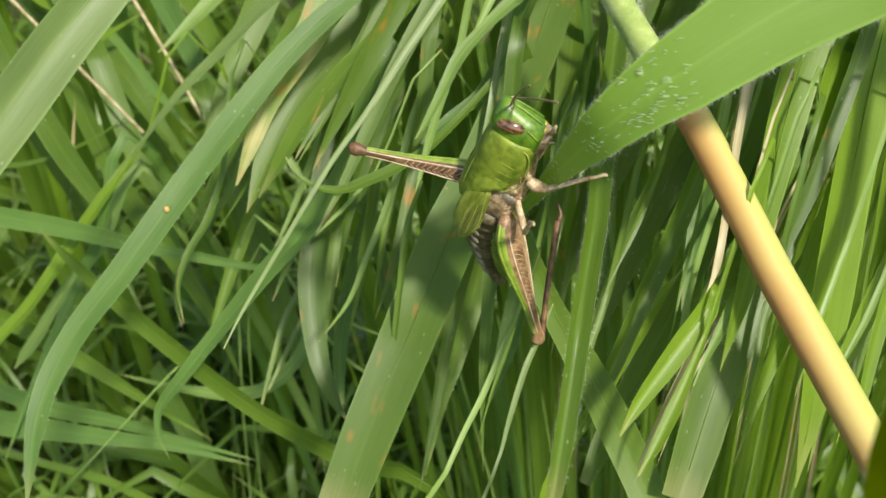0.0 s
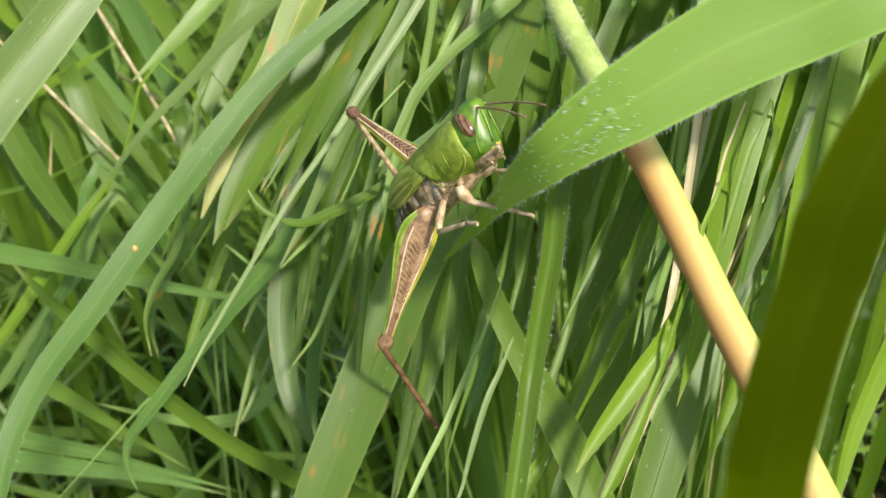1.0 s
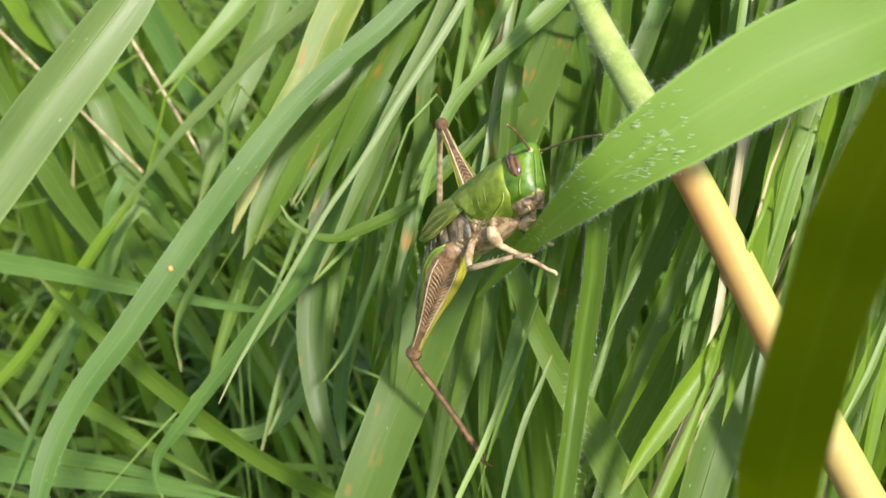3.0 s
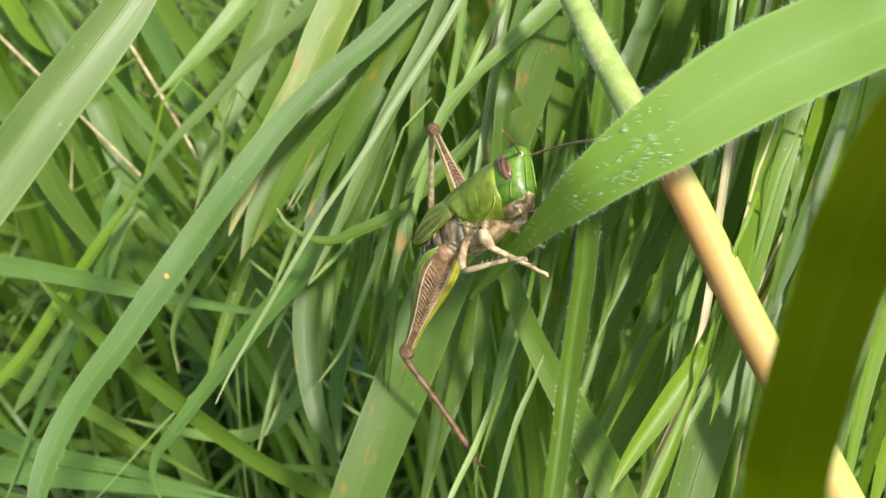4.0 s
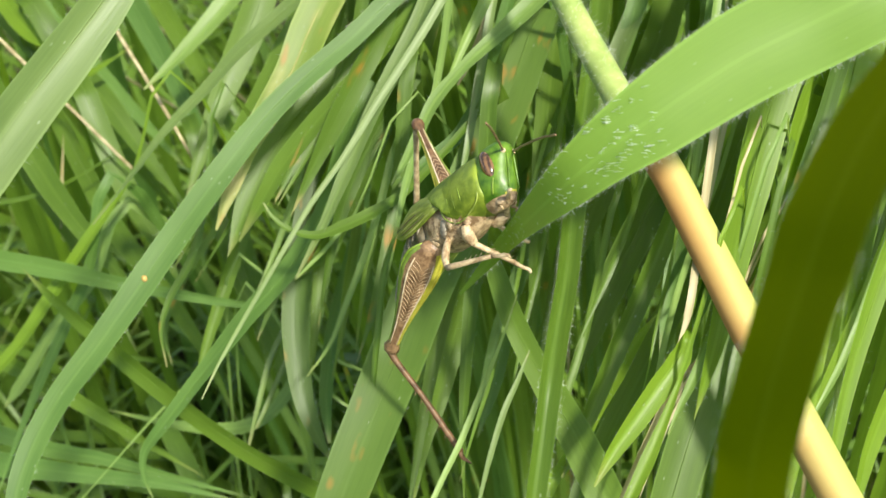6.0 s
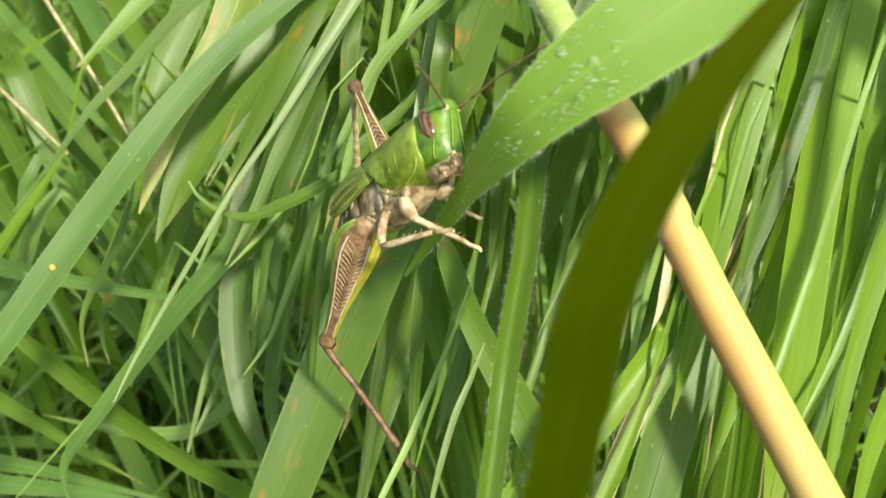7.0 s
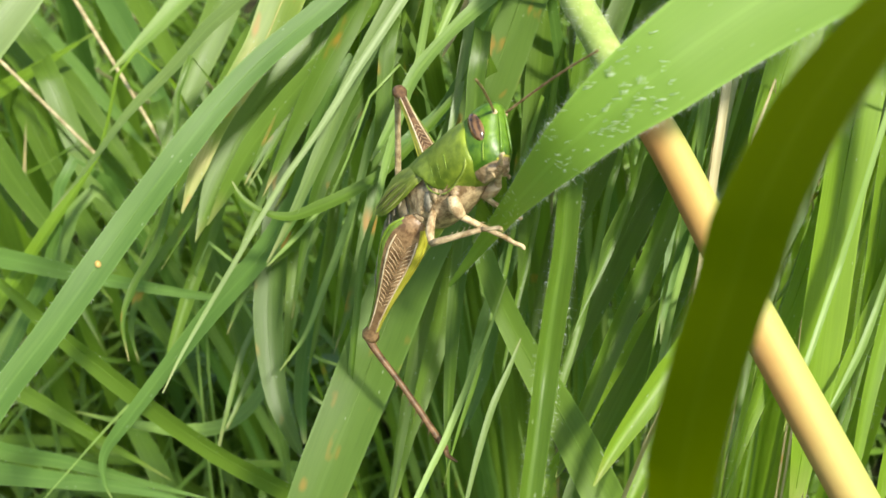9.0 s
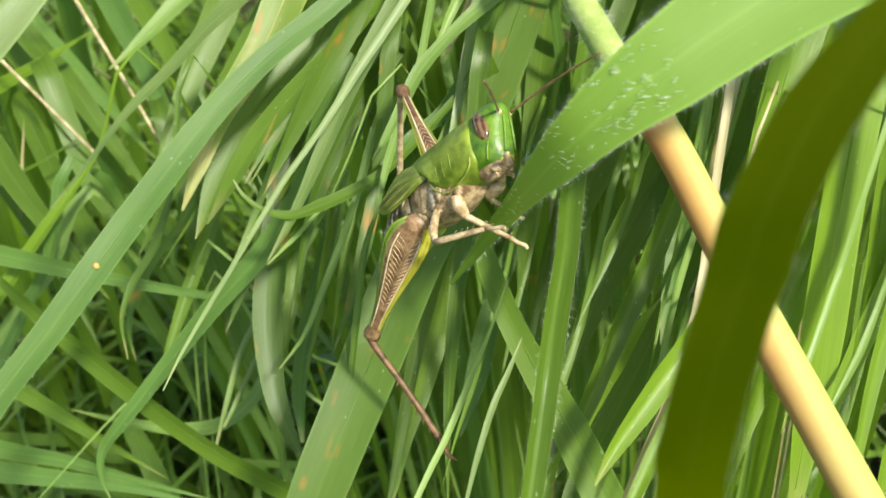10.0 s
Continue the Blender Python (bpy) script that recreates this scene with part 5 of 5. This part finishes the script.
    # wings: short, folded along the flanks
    for s in (-1, 1):
        bm = bmesh.new()
        rings = []
        for x, z, h, y in ((0.3, 0.80, 0.55, 1.92), (-1.0, 0.90, 0.90, 2.18), (-2.4, 0.95, 1.15, 2.34), (-3.8, 0.92, 1.22, 2.40), (-5.0, 0.86, 1.05, 2.32), (-6.0, 0.80, 0.72, 2.16), (-6.6, 0.78, 0.36, 2.00), (-6.9, 0.78, 0.10, 1.92)):
            ring = []
            for i in range(14):
                a = 2 * math.pi * i / 14
                v = math.sin(a)
                yy = y - 0.55 * max(0, v) ** 1.5 + 0.10 * math.cos(a)
                ring.append(Vector((x, yy * s, z + h * v)) * MM)
            rings.append(ring)
        loft(bm, rings)
        wing = part("wing", bm, WING_GREEN, body, "short folded green wing with pale veins")
        # fanned veins, pale ridges with dark ones between
        for k in range(7):
            f = k / 6 * 2 - 1
            lift = 0.98 + 0.90 * f
            out = 2.42 - 0.50 * max(0.0, f) ** 1.5
            part("vein", rod_bm([(-0.2, (2.10 - 0.2 * max(0.0, f)) * s, 0.85 + 0.36 * f), (-3.4, (out + 0.06) * s, lift - 0.08), (-5.4 - 0.7 * (1 - f * f), (out - 0.06) * s, 0.82 + 0.68 * f)],
                                (0.05, 0.06, 0.03)), VEIN if k % 2 == 0 else DARK, wing)
    # abdomen in overlapping rings
    bm = bmesh.new()
    rings = []
    sag = lambda x: -0.25 - 0.045 * max(0.0, -3.2 - x) ** 2
    for k in range(9):
        x = -3.2 - k * 1.05
        r = 2.05 - 0.11 * k - 0.009 * k * k
        for dx, q in ((0.0, 0.93), (0.8, 1.0), (1.0, 0.97)):
            rings.append(oval(x - dx, 0, sag(x - dx), r * q, r * q * 1.08, r * q, 2.2, 22))
    rings.append(oval(-12.9, 0, sag(-12.9), 0.35, 0.4, 0.4, 2.0, 22))
    loft(bm, rings)
    abd = part("abdomen", bm, DARK, body, "dark grey-brown ringed abdomen")
    for k in range(8):
        x = -3.6 - k * 1.05
        r = 2.05 - 0.11 * k - 0.009 * k * k
        for s in (-1, 1):
            part("flank_mark", ball((0.22, 0.10, 0.75), (x, (r * 0.95) * s, 0.35 + sag(x)), (0, 40, 0), 2), ASH, abd)
    bm = bmesh.new()
    loft(bm, [oval(x, 0, -1.2 + sag(x), w, 0.6, d, 2.2, 18) for x, w, d in ((-2.6, 1.2, 0.9), (-4.0, 1.4, 1.2), (-6.0, 1.4, 1.2), (-8.0, 1.25, 1.0), (-10.0, 1.0, 0.6), (-11.8, 0.4, 0.2))])
    part("belly", bm, SIDE_GREEN, abd, "yellow-green underside")


def make_hind_leg(body, slim=1.0, shin=BROWN, face=BROWN):
    """Femur along x from the hip, its upper edge to z; the outer face carries a row of pale chevrons."""
    bm = bmesh.new()
    prof = ((0.0, 0.45, 0.45, 0.35), (0.05, 1.0, 0.85, 0.6), (0.12, 1.55, 1.15, 0.78), (0.22, 1.75, 1.28, 0.82), (0.35, 1.55, 1.15, 0.72), (0.50, 1.15, 0.88, 0.58),
            (0.65, 0.80, 0.62, 0.46), (0.80, 0.55, 0.46, 0.38), (0.90, 0.50, 0.46, 0.38), (0.955, 0.74, 0.62, 0.50), (0.99, 0.62, 0.58, 0.46), (1.01, 0.25, 0.25, 0.2))
    prof = [(s, u * slim, d * slim, r) for s, u, d, r in prof]

    def edge(s, which):
        for (s0, u0, d0, r0), (s1, u1, d1, r1) in zip(prof, prof[1:]):
            if s0 <= s <= s1:
                k = (s - s0) / (s1 - s0)
                return (u0 + (u1 - u0) * k, d0 + (d1 - d0) * k, r0 + (r1 - r0) * k)[which]
        return 0.3

    loft(bm, [oval(s * FEMUR, 0, 0, ry, u, d, 2.3, 20) for s, u, d, ry in prof])
    for f in bm.faces:
        c = f.calc_center_median() / MM
        s = c.x / FEMUR
        if 0.03 < s < 0.86 and len(f.verts) == 4:
            up, down = [edge(s, q) for q in (0, 1)]
            f.material_index = 1 if c.z > up * 0.76 else 2 if c.z < -down * 0.70 else 0
    femur = part("hind_femur", bm, face, body, "brown jumping leg with green and yellow edges")
    femur.data.materials.append(EDGE_GREEN)
    femur.data.materials.append(YELLOW)

    ss = [0.04, 0.12, 0.22, 0.35, 0.5, 0.65, 0.8, 0.9]
    part("upper_keel", rod_bm([(s * FEMUR, 0, edge(s, 0) - 0.02) for s in ss], (0.10, 0.14, 0.15, 0.14, 0.12, 0.10, 0.08, 0.06), 20), EDGE_GREEN, femur)
    part("lower_keel", rod_bm([(s * FEMUR, 0, -edge(s, 1) + 0.02) for s in ss], (0.10, 0.14, 0.15, 0.14, 0.12, 0.10, 0.08, 0.06), 20), YELLOW, femur)
    for sy in (-1, 1):
        for z in (0.62, -0.55):
            part("pale_line", rod_bm([(s * FEMUR, sy * edge(s, 2) * 0.86, z * edge(s, 0 if z > 0 else 1)) for s in ss[1:]], (0.06, 0.07, 0.07, 0.06, 0.05), 16, 6), PALE, femur)
        for k in range(15):
            bm = bmesh.new()
            s = 0.14 + 0.036 * k
            x, u, d, r = s * FEMUR, edge(s, 0), edge(s, 1), edge(s, 2)
            for z in (u * 0.55, -d * 0.5):
                a = Vector((x + 0.45 * u, sy * r * 1.0, 0.04 * z)) * MM
                b = Vector((x + 0.12 * u, sy * r * 0.98, 0.5 * z)) * MM
                c = Vector((x - 0.05 * u, sy * r * 0.90, z)) * MM
                tube(bm, [a, b, c], [0.02 * MM, 0.038 * MM, 0.025 * MM], 5)
            part("chevron", bm, CHEVRON, femur)
    part("knee", ball((0.70, 0.50, 0.70 * slim ** 0.5), (FEMUR * 0.965, 0, 0), (0, 0, 0), 2), KNEE, femur, "dark brown swollen knee")
    bm = rod_bm([(0, 0, 0), (1.2, 0, -0.1), (5.0, 0, 0.05), (TIBIA, 0, 0)], (0.36, 0.27, 0.24, 0.30), 14)
    for k in range(7):
        for sy in (-1, 1):
            x = 4.0 + k * 0.9
            rod_bm([(x, 0.1 * sy, -0.12), (x + 0.2, 0.2 * sy, -0.34), (x + 0.34, 0.27 * sy, -0.52)], (0.028, 0.02, 0.006), 3, 5, bm)
    rod_bm([(TIBIA, 0, 0), (TIBIA + 0.4, 0, -0.15), (TIBIA + 0.9, 0.1, 0.0), (TIBIA + 1.4, 0.1, 0.2)], (0.24, 0.20, 0.15, 0.08), 8, 7, bm)
    part("hind_tibia", bm, shin, femur, "thin spiny brown shin and foot")
    return femur


def make_fore_leg(body, name, length, bend, stout=1.0):
    """A short walking leg along x, from the hip over the bent knee (towards z) to the foot."""
    k, h = length, bend * length
    bm = rod_bm([(0, 0, 0), (0.10 * k, 0, 0.62 * h), (0.22 * k, 0, h)], (0.40 * stout, 0.52 * stout, 0.34 * stout), 8, 10)
    rod_bm([(0.22 * k, 0, h), (0.50 * k, 0, 0.55 * h), (0.76 * k, 0, 0.12 * h)], (0.25, 0.20, 0.17), 6, 8, bm)
    rod_bm([(0.76 * k, 0, 0.12 * h), (0.86 * k, 0, 0.05 * h), (0.96 * k, 0, -0.02 * k), (k, 0, 0)], (0.19, 0.15, 0.15, 0.10), 8, 7, bm)
    for i in range(6):
        s = 0.42 + 0.06 * i
        z = h * (1 - (s - 0.22) / 0.54)
        rod_bm([(s * k, 0.05, z), (s * k + 0.12, 0.16, z - 0.2), (s * k + 0.2, 0.24, z - 0.36)], (0.03, 0.02, 0.006), 2, 4, bm)
    return part(name, bm, LEG_PALE, body, "short pale tan walking leg")


grasshopper = tagged(new("grasshopper"), "green and brown grasshopper clinging to a grass leaf tip", "grasshopper")
make_body(grasshopper)
head = make_head(grasshopper)
# the head is turned a little to its left
HEAD_TURN = pose(0.0042, 0, 0, 0, 0, 12) @ Matrix.Translation((-0.0042, 0, 0))
head.matrix_basis = HEAD_TURN
ANTENNAE = [make_antenna(head, s) for s in (-1, 1)]
right_leg = make_hind_leg(grasshopper, 1.0, FEMUR_DARK)
left_leg = make_hind_leg(grasshopper, 0.72, LEG_PALE, FEMUR_DARK)
LEGS = {
    "right_fore": make_fore_leg(grasshopper, "foreleg", 6.2, 0.12),
    "right_mid": make_fore_leg(grasshopper, "middle_leg", 6.6, 0.33, 0.62),
    "left_fore": make_fore_leg(grasshopper, "foreleg", 6.2, 0.12),
    "left_mid": make_fore_leg(grasshopper, "middle_leg", 6.6, 0.33, 0.62),
}
# seconds, then millimetres and degrees
BODY = [
    (0.0, 5.06, 60.54, 255.89, 22.2, -66.0, -39.6),
    (0.5, 5.78, 59.36, 256.54, 46.4, -60.0, -60.1),
    (0.6, 5.84, 59.12, 255.62, 45.1, -58.8, -61.4),
    (0.8, 6.80, 61.75, 257.77, 25.3, -57.6, -52.2),
    (1.0, 4.75, 62.65, 258.15, -9.4, -51.7, -41.1),
    (1.2, 4.03, 63.04, 259.12, -26.1, -51.1, -38.2),
    (1.5, 4.39, 61.25, 257.26, -34.4, -49.8, -36.8),
    (4.5, 4.42, 60.42, 257.36, -33.7, -50.1, -37.2),
]
# where knees, feet and feeler tips are aimed, in the body's space
RIGHT_KNEE = [(0.0, -13.09, -4.05, -9.30), (0.5, -12.81, -7.06, -8.03), (0.6, -12.92, -7.54, 4.19), (0.8, -12.19, -10.74, -1.91), (1.0, -13.13, -5.64, -8.54), (1.2, -14.21, -3.28, -7.70), (1.5, -14.55, -0.77, -7.19), (4.5, -14.84, -0.48, -6.46)]
LEFT_KNEE = [(0.0, -4.45, 0.09, 11.56), (0.5, -3.93, -2.31, 11.13), (0.6, -3.53, -2.07, 11.24), (0.8, -6.49, -0.32, 11.02), (1.0, -8.76, 1.42, 10.20), (1.2, -8.12, 2.83, 10.46), (1.5, -6.07, 2.67, 11.24), (4.5, -6.35, 2.42, 11.18)]
RIGHT_FOOT = [(0.0, -5.33, 2.57, -6.39), (0.5, -3.77, -2.15, -5.47), (0.6, -19.68, -1.07, -0.78), (0.8, -19.76, -10.20, -9.31), (1.0, -19.20, -2.02, -16.43), (1.2, -19.58, 2.17, -15.04), (1.5, -18.64, 5.74, -14.49), (4.5, -15.74, 4.40, -15.82)]
LEFT_FOOT = [(0.0, -8.06, 5.59, 3.24), (0.5, -5.39, 2.96, 2.05), (0.6, -4.99, 3.53, 2.35), (0.8, -10.59, 4.62, 2.58), (1.0, -15.45, 6.66, 3.86), (1.2, -16.99, 7.61, 7.17), (1.5, -14.73, 6.50, 6.48), (4.5, -15.17, 5.87, 6.42)]
RIGHT_FEELER = [(0.0, 13.98, -5.55, 1.70), (0.5, 15.17, 1.62, 4.72), (0.6, 14.84, 2.32, 5.15), (0.8, 14.21, -2.68, -2.85), (1.0, 14.17, -3.65, -2.18), (1.2, 13.77, -5.14, -1.07), (1.5, 12.83, -6.64, 0.15), (4.5, 13.22, -6.15, -0.22), (5.0, 13.60, -5.67, -0.40), (6.3, 13.28, -6.21, 0.22), (6.5, 13.30, -6.12, -0.03), (7.0, 13.30, -6.21, 0.29), (7.5, 13.47, -6.06, 0.50), (8.0, 13.28, -6.18, 0.13), (8.5, 13.19, -6.25, 0.00), (9.0, 13.18, -6.21, -0.18), (10.0, 13.19, -6.16, -0.30)]
LEFT_FEELER = [(0.0, 13.13, -4.98, -0.43), (0.5, 14.45, -3.26, 0.07), (0.6, 14.00, -1.46, -2.99), (0.8, 13.81, -1.82, -3.10), (1.0, 14.38, -1.83, -2.05), (1.2, 13.75, -1.22, -3.48), (1.5, 14.58, -1.89, -1.53), (4.5, 14.95, -0.38, -1.57), (5.0, 14.98, -0.45, -1.45), (6.3, 14.52, -2.26, -1.32), (6.5, 14.53, -2.11, -1.45), (7.0, 15.58, 1.03, 0.60), (7.5, 15.60, 1.06, 0.80), (8.0, 15.59, 1.00, 0.68), (8.5, 15.60, 1.06, 0.79), (9.0, 15.60, 1.16, 0.72), (10.0, 15.58, 0.85, 0.58)]
RIGHT_FORE = [(0.0, 2.80, 1.29, -7.42), (0.5, 1.81, 2.97, -6.39), (0.6, 1.73, 3.46, -5.87), (0.8, 3.32, 1.03, -7.41), (1.0, 2.56, 2.35, -6.83), (1.2, 3.07, 2.24, -7.33), (1.5, 1.95, 3.14, -6.22), (4.5, 1.60, 3.38, -5.96)]
RIGHT_MID = [(0.0, 3.24, -6.57, -3.08), (0.5, 3.99, -5.76, -3.53), (0.6, 4.95, -4.65, -2.95), (0.8, 2.53, -6.77, -4.02), (1.0, 4.25, -3.88, -5.55), (1.2, 4.51, -1.48, -5.99), (1.5, 4.80, -1.57, -5.59), (4.5, 4.64, -0.52, -5.73)]
SWAY = [
    (0.0, 14.47, 19.01, 280.29, -0.70, -0.49, 1.84),
    (0.3, 14.74, 19.03, 281.85, -0.45, -0.38, 1.79),
    (0.5, 14.76, 19.06, 282.90, -0.29, -0.31, 1.75),
    (0.8, 14.50, 19.96, 282.15, -0.06, -0.16, 1.52),
    (1.0, 13.81, 20.58, 281.68, 0.09, -0.07, 1.36),
    (1.2, 12.27, 21.57, 282.91, 0.23, 0.23, 1.35),
    (1.5, 10.62, 23.02, 284.72, 0.44, 0.68, 1.34),
    (2.0, 10.25, 21.83, 281.96, 0.73, 0.88, 1.81),
    (2.5, 10.81, 22.36, 281.94, 0.43, 0.55, 1.77),
    (4.0, 12.14, 20.97, 282.89, 0.63, 0.22, 1.51),
    (4.5, 12.00, 20.82, 283.61, 0.62, 0.19, 1.52),
    (5.0, 12.57, 20.36, 283.89, 0.64, 0.14, 1.47),
    (6.3, 12.94, 23.28, 281.61, -0.20, 0.54, 1.15),
    (6.5, 12.05, 23.78, 281.33, -0.33, 0.60, 1.10),
    (6.8, 10.04, 24.31, 277.26, -2.08, -1.55, 3.55),
    (7.0, 8.70, 24.67, 274.54, -3.24, -2.99, 5.19),
    (7.5, 9.23, 25.18, 275.50, -3.36, -0.16, 2.32),
    (8.0, 8.64, 23.02, 278.52, 1.59, -0.53, 4.44),
    (8.5, 10.08, 25.32, 277.59, 0.40, -0.42, 0.62),
    (9.0, 10.53, 25.25, 277.22, 0.24, -0.43, 0.56),
    (9.5, 10.40, 25.12, 277.55, 0.32, -0.78, 0.50),
    (10.0, 10.33, 25.09, 277.28, 0.28, -0.97, 0.52),
]

# how the perch, the ripe stem and the blade with the egg stir in the wind: seconds, millimetres and degrees
LEAF_SWAY = [
    (0, 16.127, 17.460, -3.585, 3.714, -3.824, -2.992),
    (0.5, 1.746, 2.193, -0.852, 0.545, -0.340, 0.412),
    (1, -1.733, 12.931, -1.951, 2.537, -0.006, -2.439),
    (1.5, -1.067, 2.095, -0.102, 0.367, 0.087, -0.669),
    (2, -2.033, 1.581, -0.201, 0.319, 0.371, -0.357),
    (2.5, -0.047, -0.119, 0.004, -0.044, -0.015, -0.119),
    (4, 0.011, -0.633, 0.147, -0.131, 0.012, 0.076),
    (4.5, 0.712, -0.071, -0.012, -0.002, -0.122, 0.187),
    (5, 1.443, -0.938, 0.110, -0.185, -0.255, 0.246),
    (6.5, 8.446, -2.232, 0.742, -0.532, -1.396, 1.829),
    (7, 5.146, -4.683, 1.620, -1.085, -0.901, 0.808),
    (8, 4.798, -3.967, 1.321, -0.920, -0.884, 0.658),
    (8.5, 12.204, -4.382, 1.127, -0.871, -2.338, 1.418),
    (10, 13.373, -5.683, 1.318, -1.188, -2.516, 1.702),
]
STEM_SWAY = [
    (0, 5.765, -6.149, 1.111, -1.357, -0.796, 1.386),
    (1, 1.214, -0.893, 0.288, -0.196, -0.145, 0.327),
    (2.5, 5.716, -2.063, 0.355, -0.438, -1.017, 0.912),
    (4.5, 0.450, -0.405, 0.079, -0.073, -0.044, 0.160),
    (6.5, 6.959, -1.523, 0.193, -0.341, -1.260, 0.602),
    (7, 0.628, -1.378, 0.364, -0.312, -0.028, 0.382),
    (8.5, 1.457, -2.850, 0.363, -0.590, -0.131, 0.670),
    (10, 3.433, -4.439, 0.668, -0.956, -0.451, 1.039),
]
BLUE_SWAY = [
    (0, -0.720, 0.605, 1.166, -0.016, 0.041, -0.031),
    (1, -0.040, 0.568, 0.747, -0.007, 0.020, -0.015),
    (2, 0.012, 0.817, 1.039, -0.010, 0.027, -0.021),
    (2.5, 0.257, 0.682, 0.737, -0.005, 0.015, -0.012),
    (4, 0.093, 0.026, -0.011, 0.001, -0.002, 0.001),
    (4.5, -0.000, 0.000, 0.000, 0.000, -0.000, 0.000),
    (5, -0.207, -0.246, -0.198, 0.000, -0.002, 0.002),
    (6.5, -0.751, -0.607, -0.314, -0.003, 0.004, -0.001),
    (7, -0.618, -0.616, -0.373, -0.002, 0.000, 0.003),
    (8, -0.861, -0.624, -0.286, -0.004, 0.006, -0.002),
    (8.5, -0.928, -0.637, -0.296, -0.004, 0.007, -0.004),
    (10, -1.187, -0.996, -0.593, -0.003, 0.003, 0.000),
]


def motions():
    walk(grasshopper, [(t, pose(x * MM, y * MM, z * MM, rx, ry, rz)) for t, x, y, z, rx, ry, rz in BODY + [(10.0, *BODY[-1][1:])]])
    for femur, hip, knees, feet, hint in ((right_leg, (-2.4, -1.6, -1.6), RIGHT_KNEE, RIGHT_FOOT, ((0.2, -0.95, 0.55), (-0.05, -0.73, 0.62))),
                                          (left_leg, (-2.4, 1.6, -1.6), LEFT_KNEE, LEFT_FOOT, ((0.75, 0.2, 0.1), (0.35, 0.85, 0.48)))):
        tibia = next(o for o in femur.children if o.name.startswith("hind_tibia"))
        rows, shin = [], []
        for (t, *knee), (_, *foot) in zip(knees, feet):
            m = limb(hip, knee, hint[0] if t < 0.9 else hint[1])
            rows.append((t, m))
            shin.append((t, m.inverted() @ limb(knee, foot, (0.4, 0.1, 1.0))))
        walk(femur, rows + [(10.0, rows[-1][1])])
        walk(tibia, shin + [(10.0, shin[-1][1])])
    for leg, hip, feet, hint in (("right_fore", (1.7, -1.3, -1.9), RIGHT_FORE, (-0.5, -0.6, -0.6)), ("right_mid", (-0.7, -1.4, -1.95), RIGHT_MID, (-0.64, -0.6, -0.6))):
        rows = [(t, limb(hip, foot, hint)) for t, *foot in feet]
        walk(LEGS[leg], rows + [(10.0, rows[-1][1])])
    LEGS["left_fore"].matrix_basis = limb((1.7, 1.2, -1.9), (7.57, -0.96, -1.78), (0.0, 1.0, 0.0))
    LEGS["left_mid"].matrix_basis = limb((-0.7, 1.3, -1.95), (-2.4, 6.8, -1.8), (-0.2, 0.3, 1.0))
    for ob, root, tips in ((ANTENNAE[0], (6.6, -0.50, 1.65), RIGHT_FEELER), (ANTENNAE[1], (6.6, 0.50, 1.65), LEFT_FEELER)):
        start = HEAD_TURN @ (Vector(root) * MM) / MM
        rows = [(t, HEAD_TURN.inverted() @ limb(start, tip, (0.0, 0.3, 1.0))) for t, *tip in tips]
        walk(ob, rows + [(10.0, rows[-1][1])])
    for ob, rows in ((perch_leaf, LEAF_SWAY), (ripe_stem, STEM_SWAY), (egg_blade, BLUE_SWAY), (plant_eggs[0], BLUE_SWAY)):
        walk(ob, [(t, pose(x * MM, y * MM, z * MM, rx, ry, rz)) for t, x, y, z, rx, ry, rz in rows])
    walk(swaying, [(t, pose(x * MM, y * MM, z * MM, rx, ry, rz)) for t, x, y, z, rx, ry, rz in SWAY])


motions()
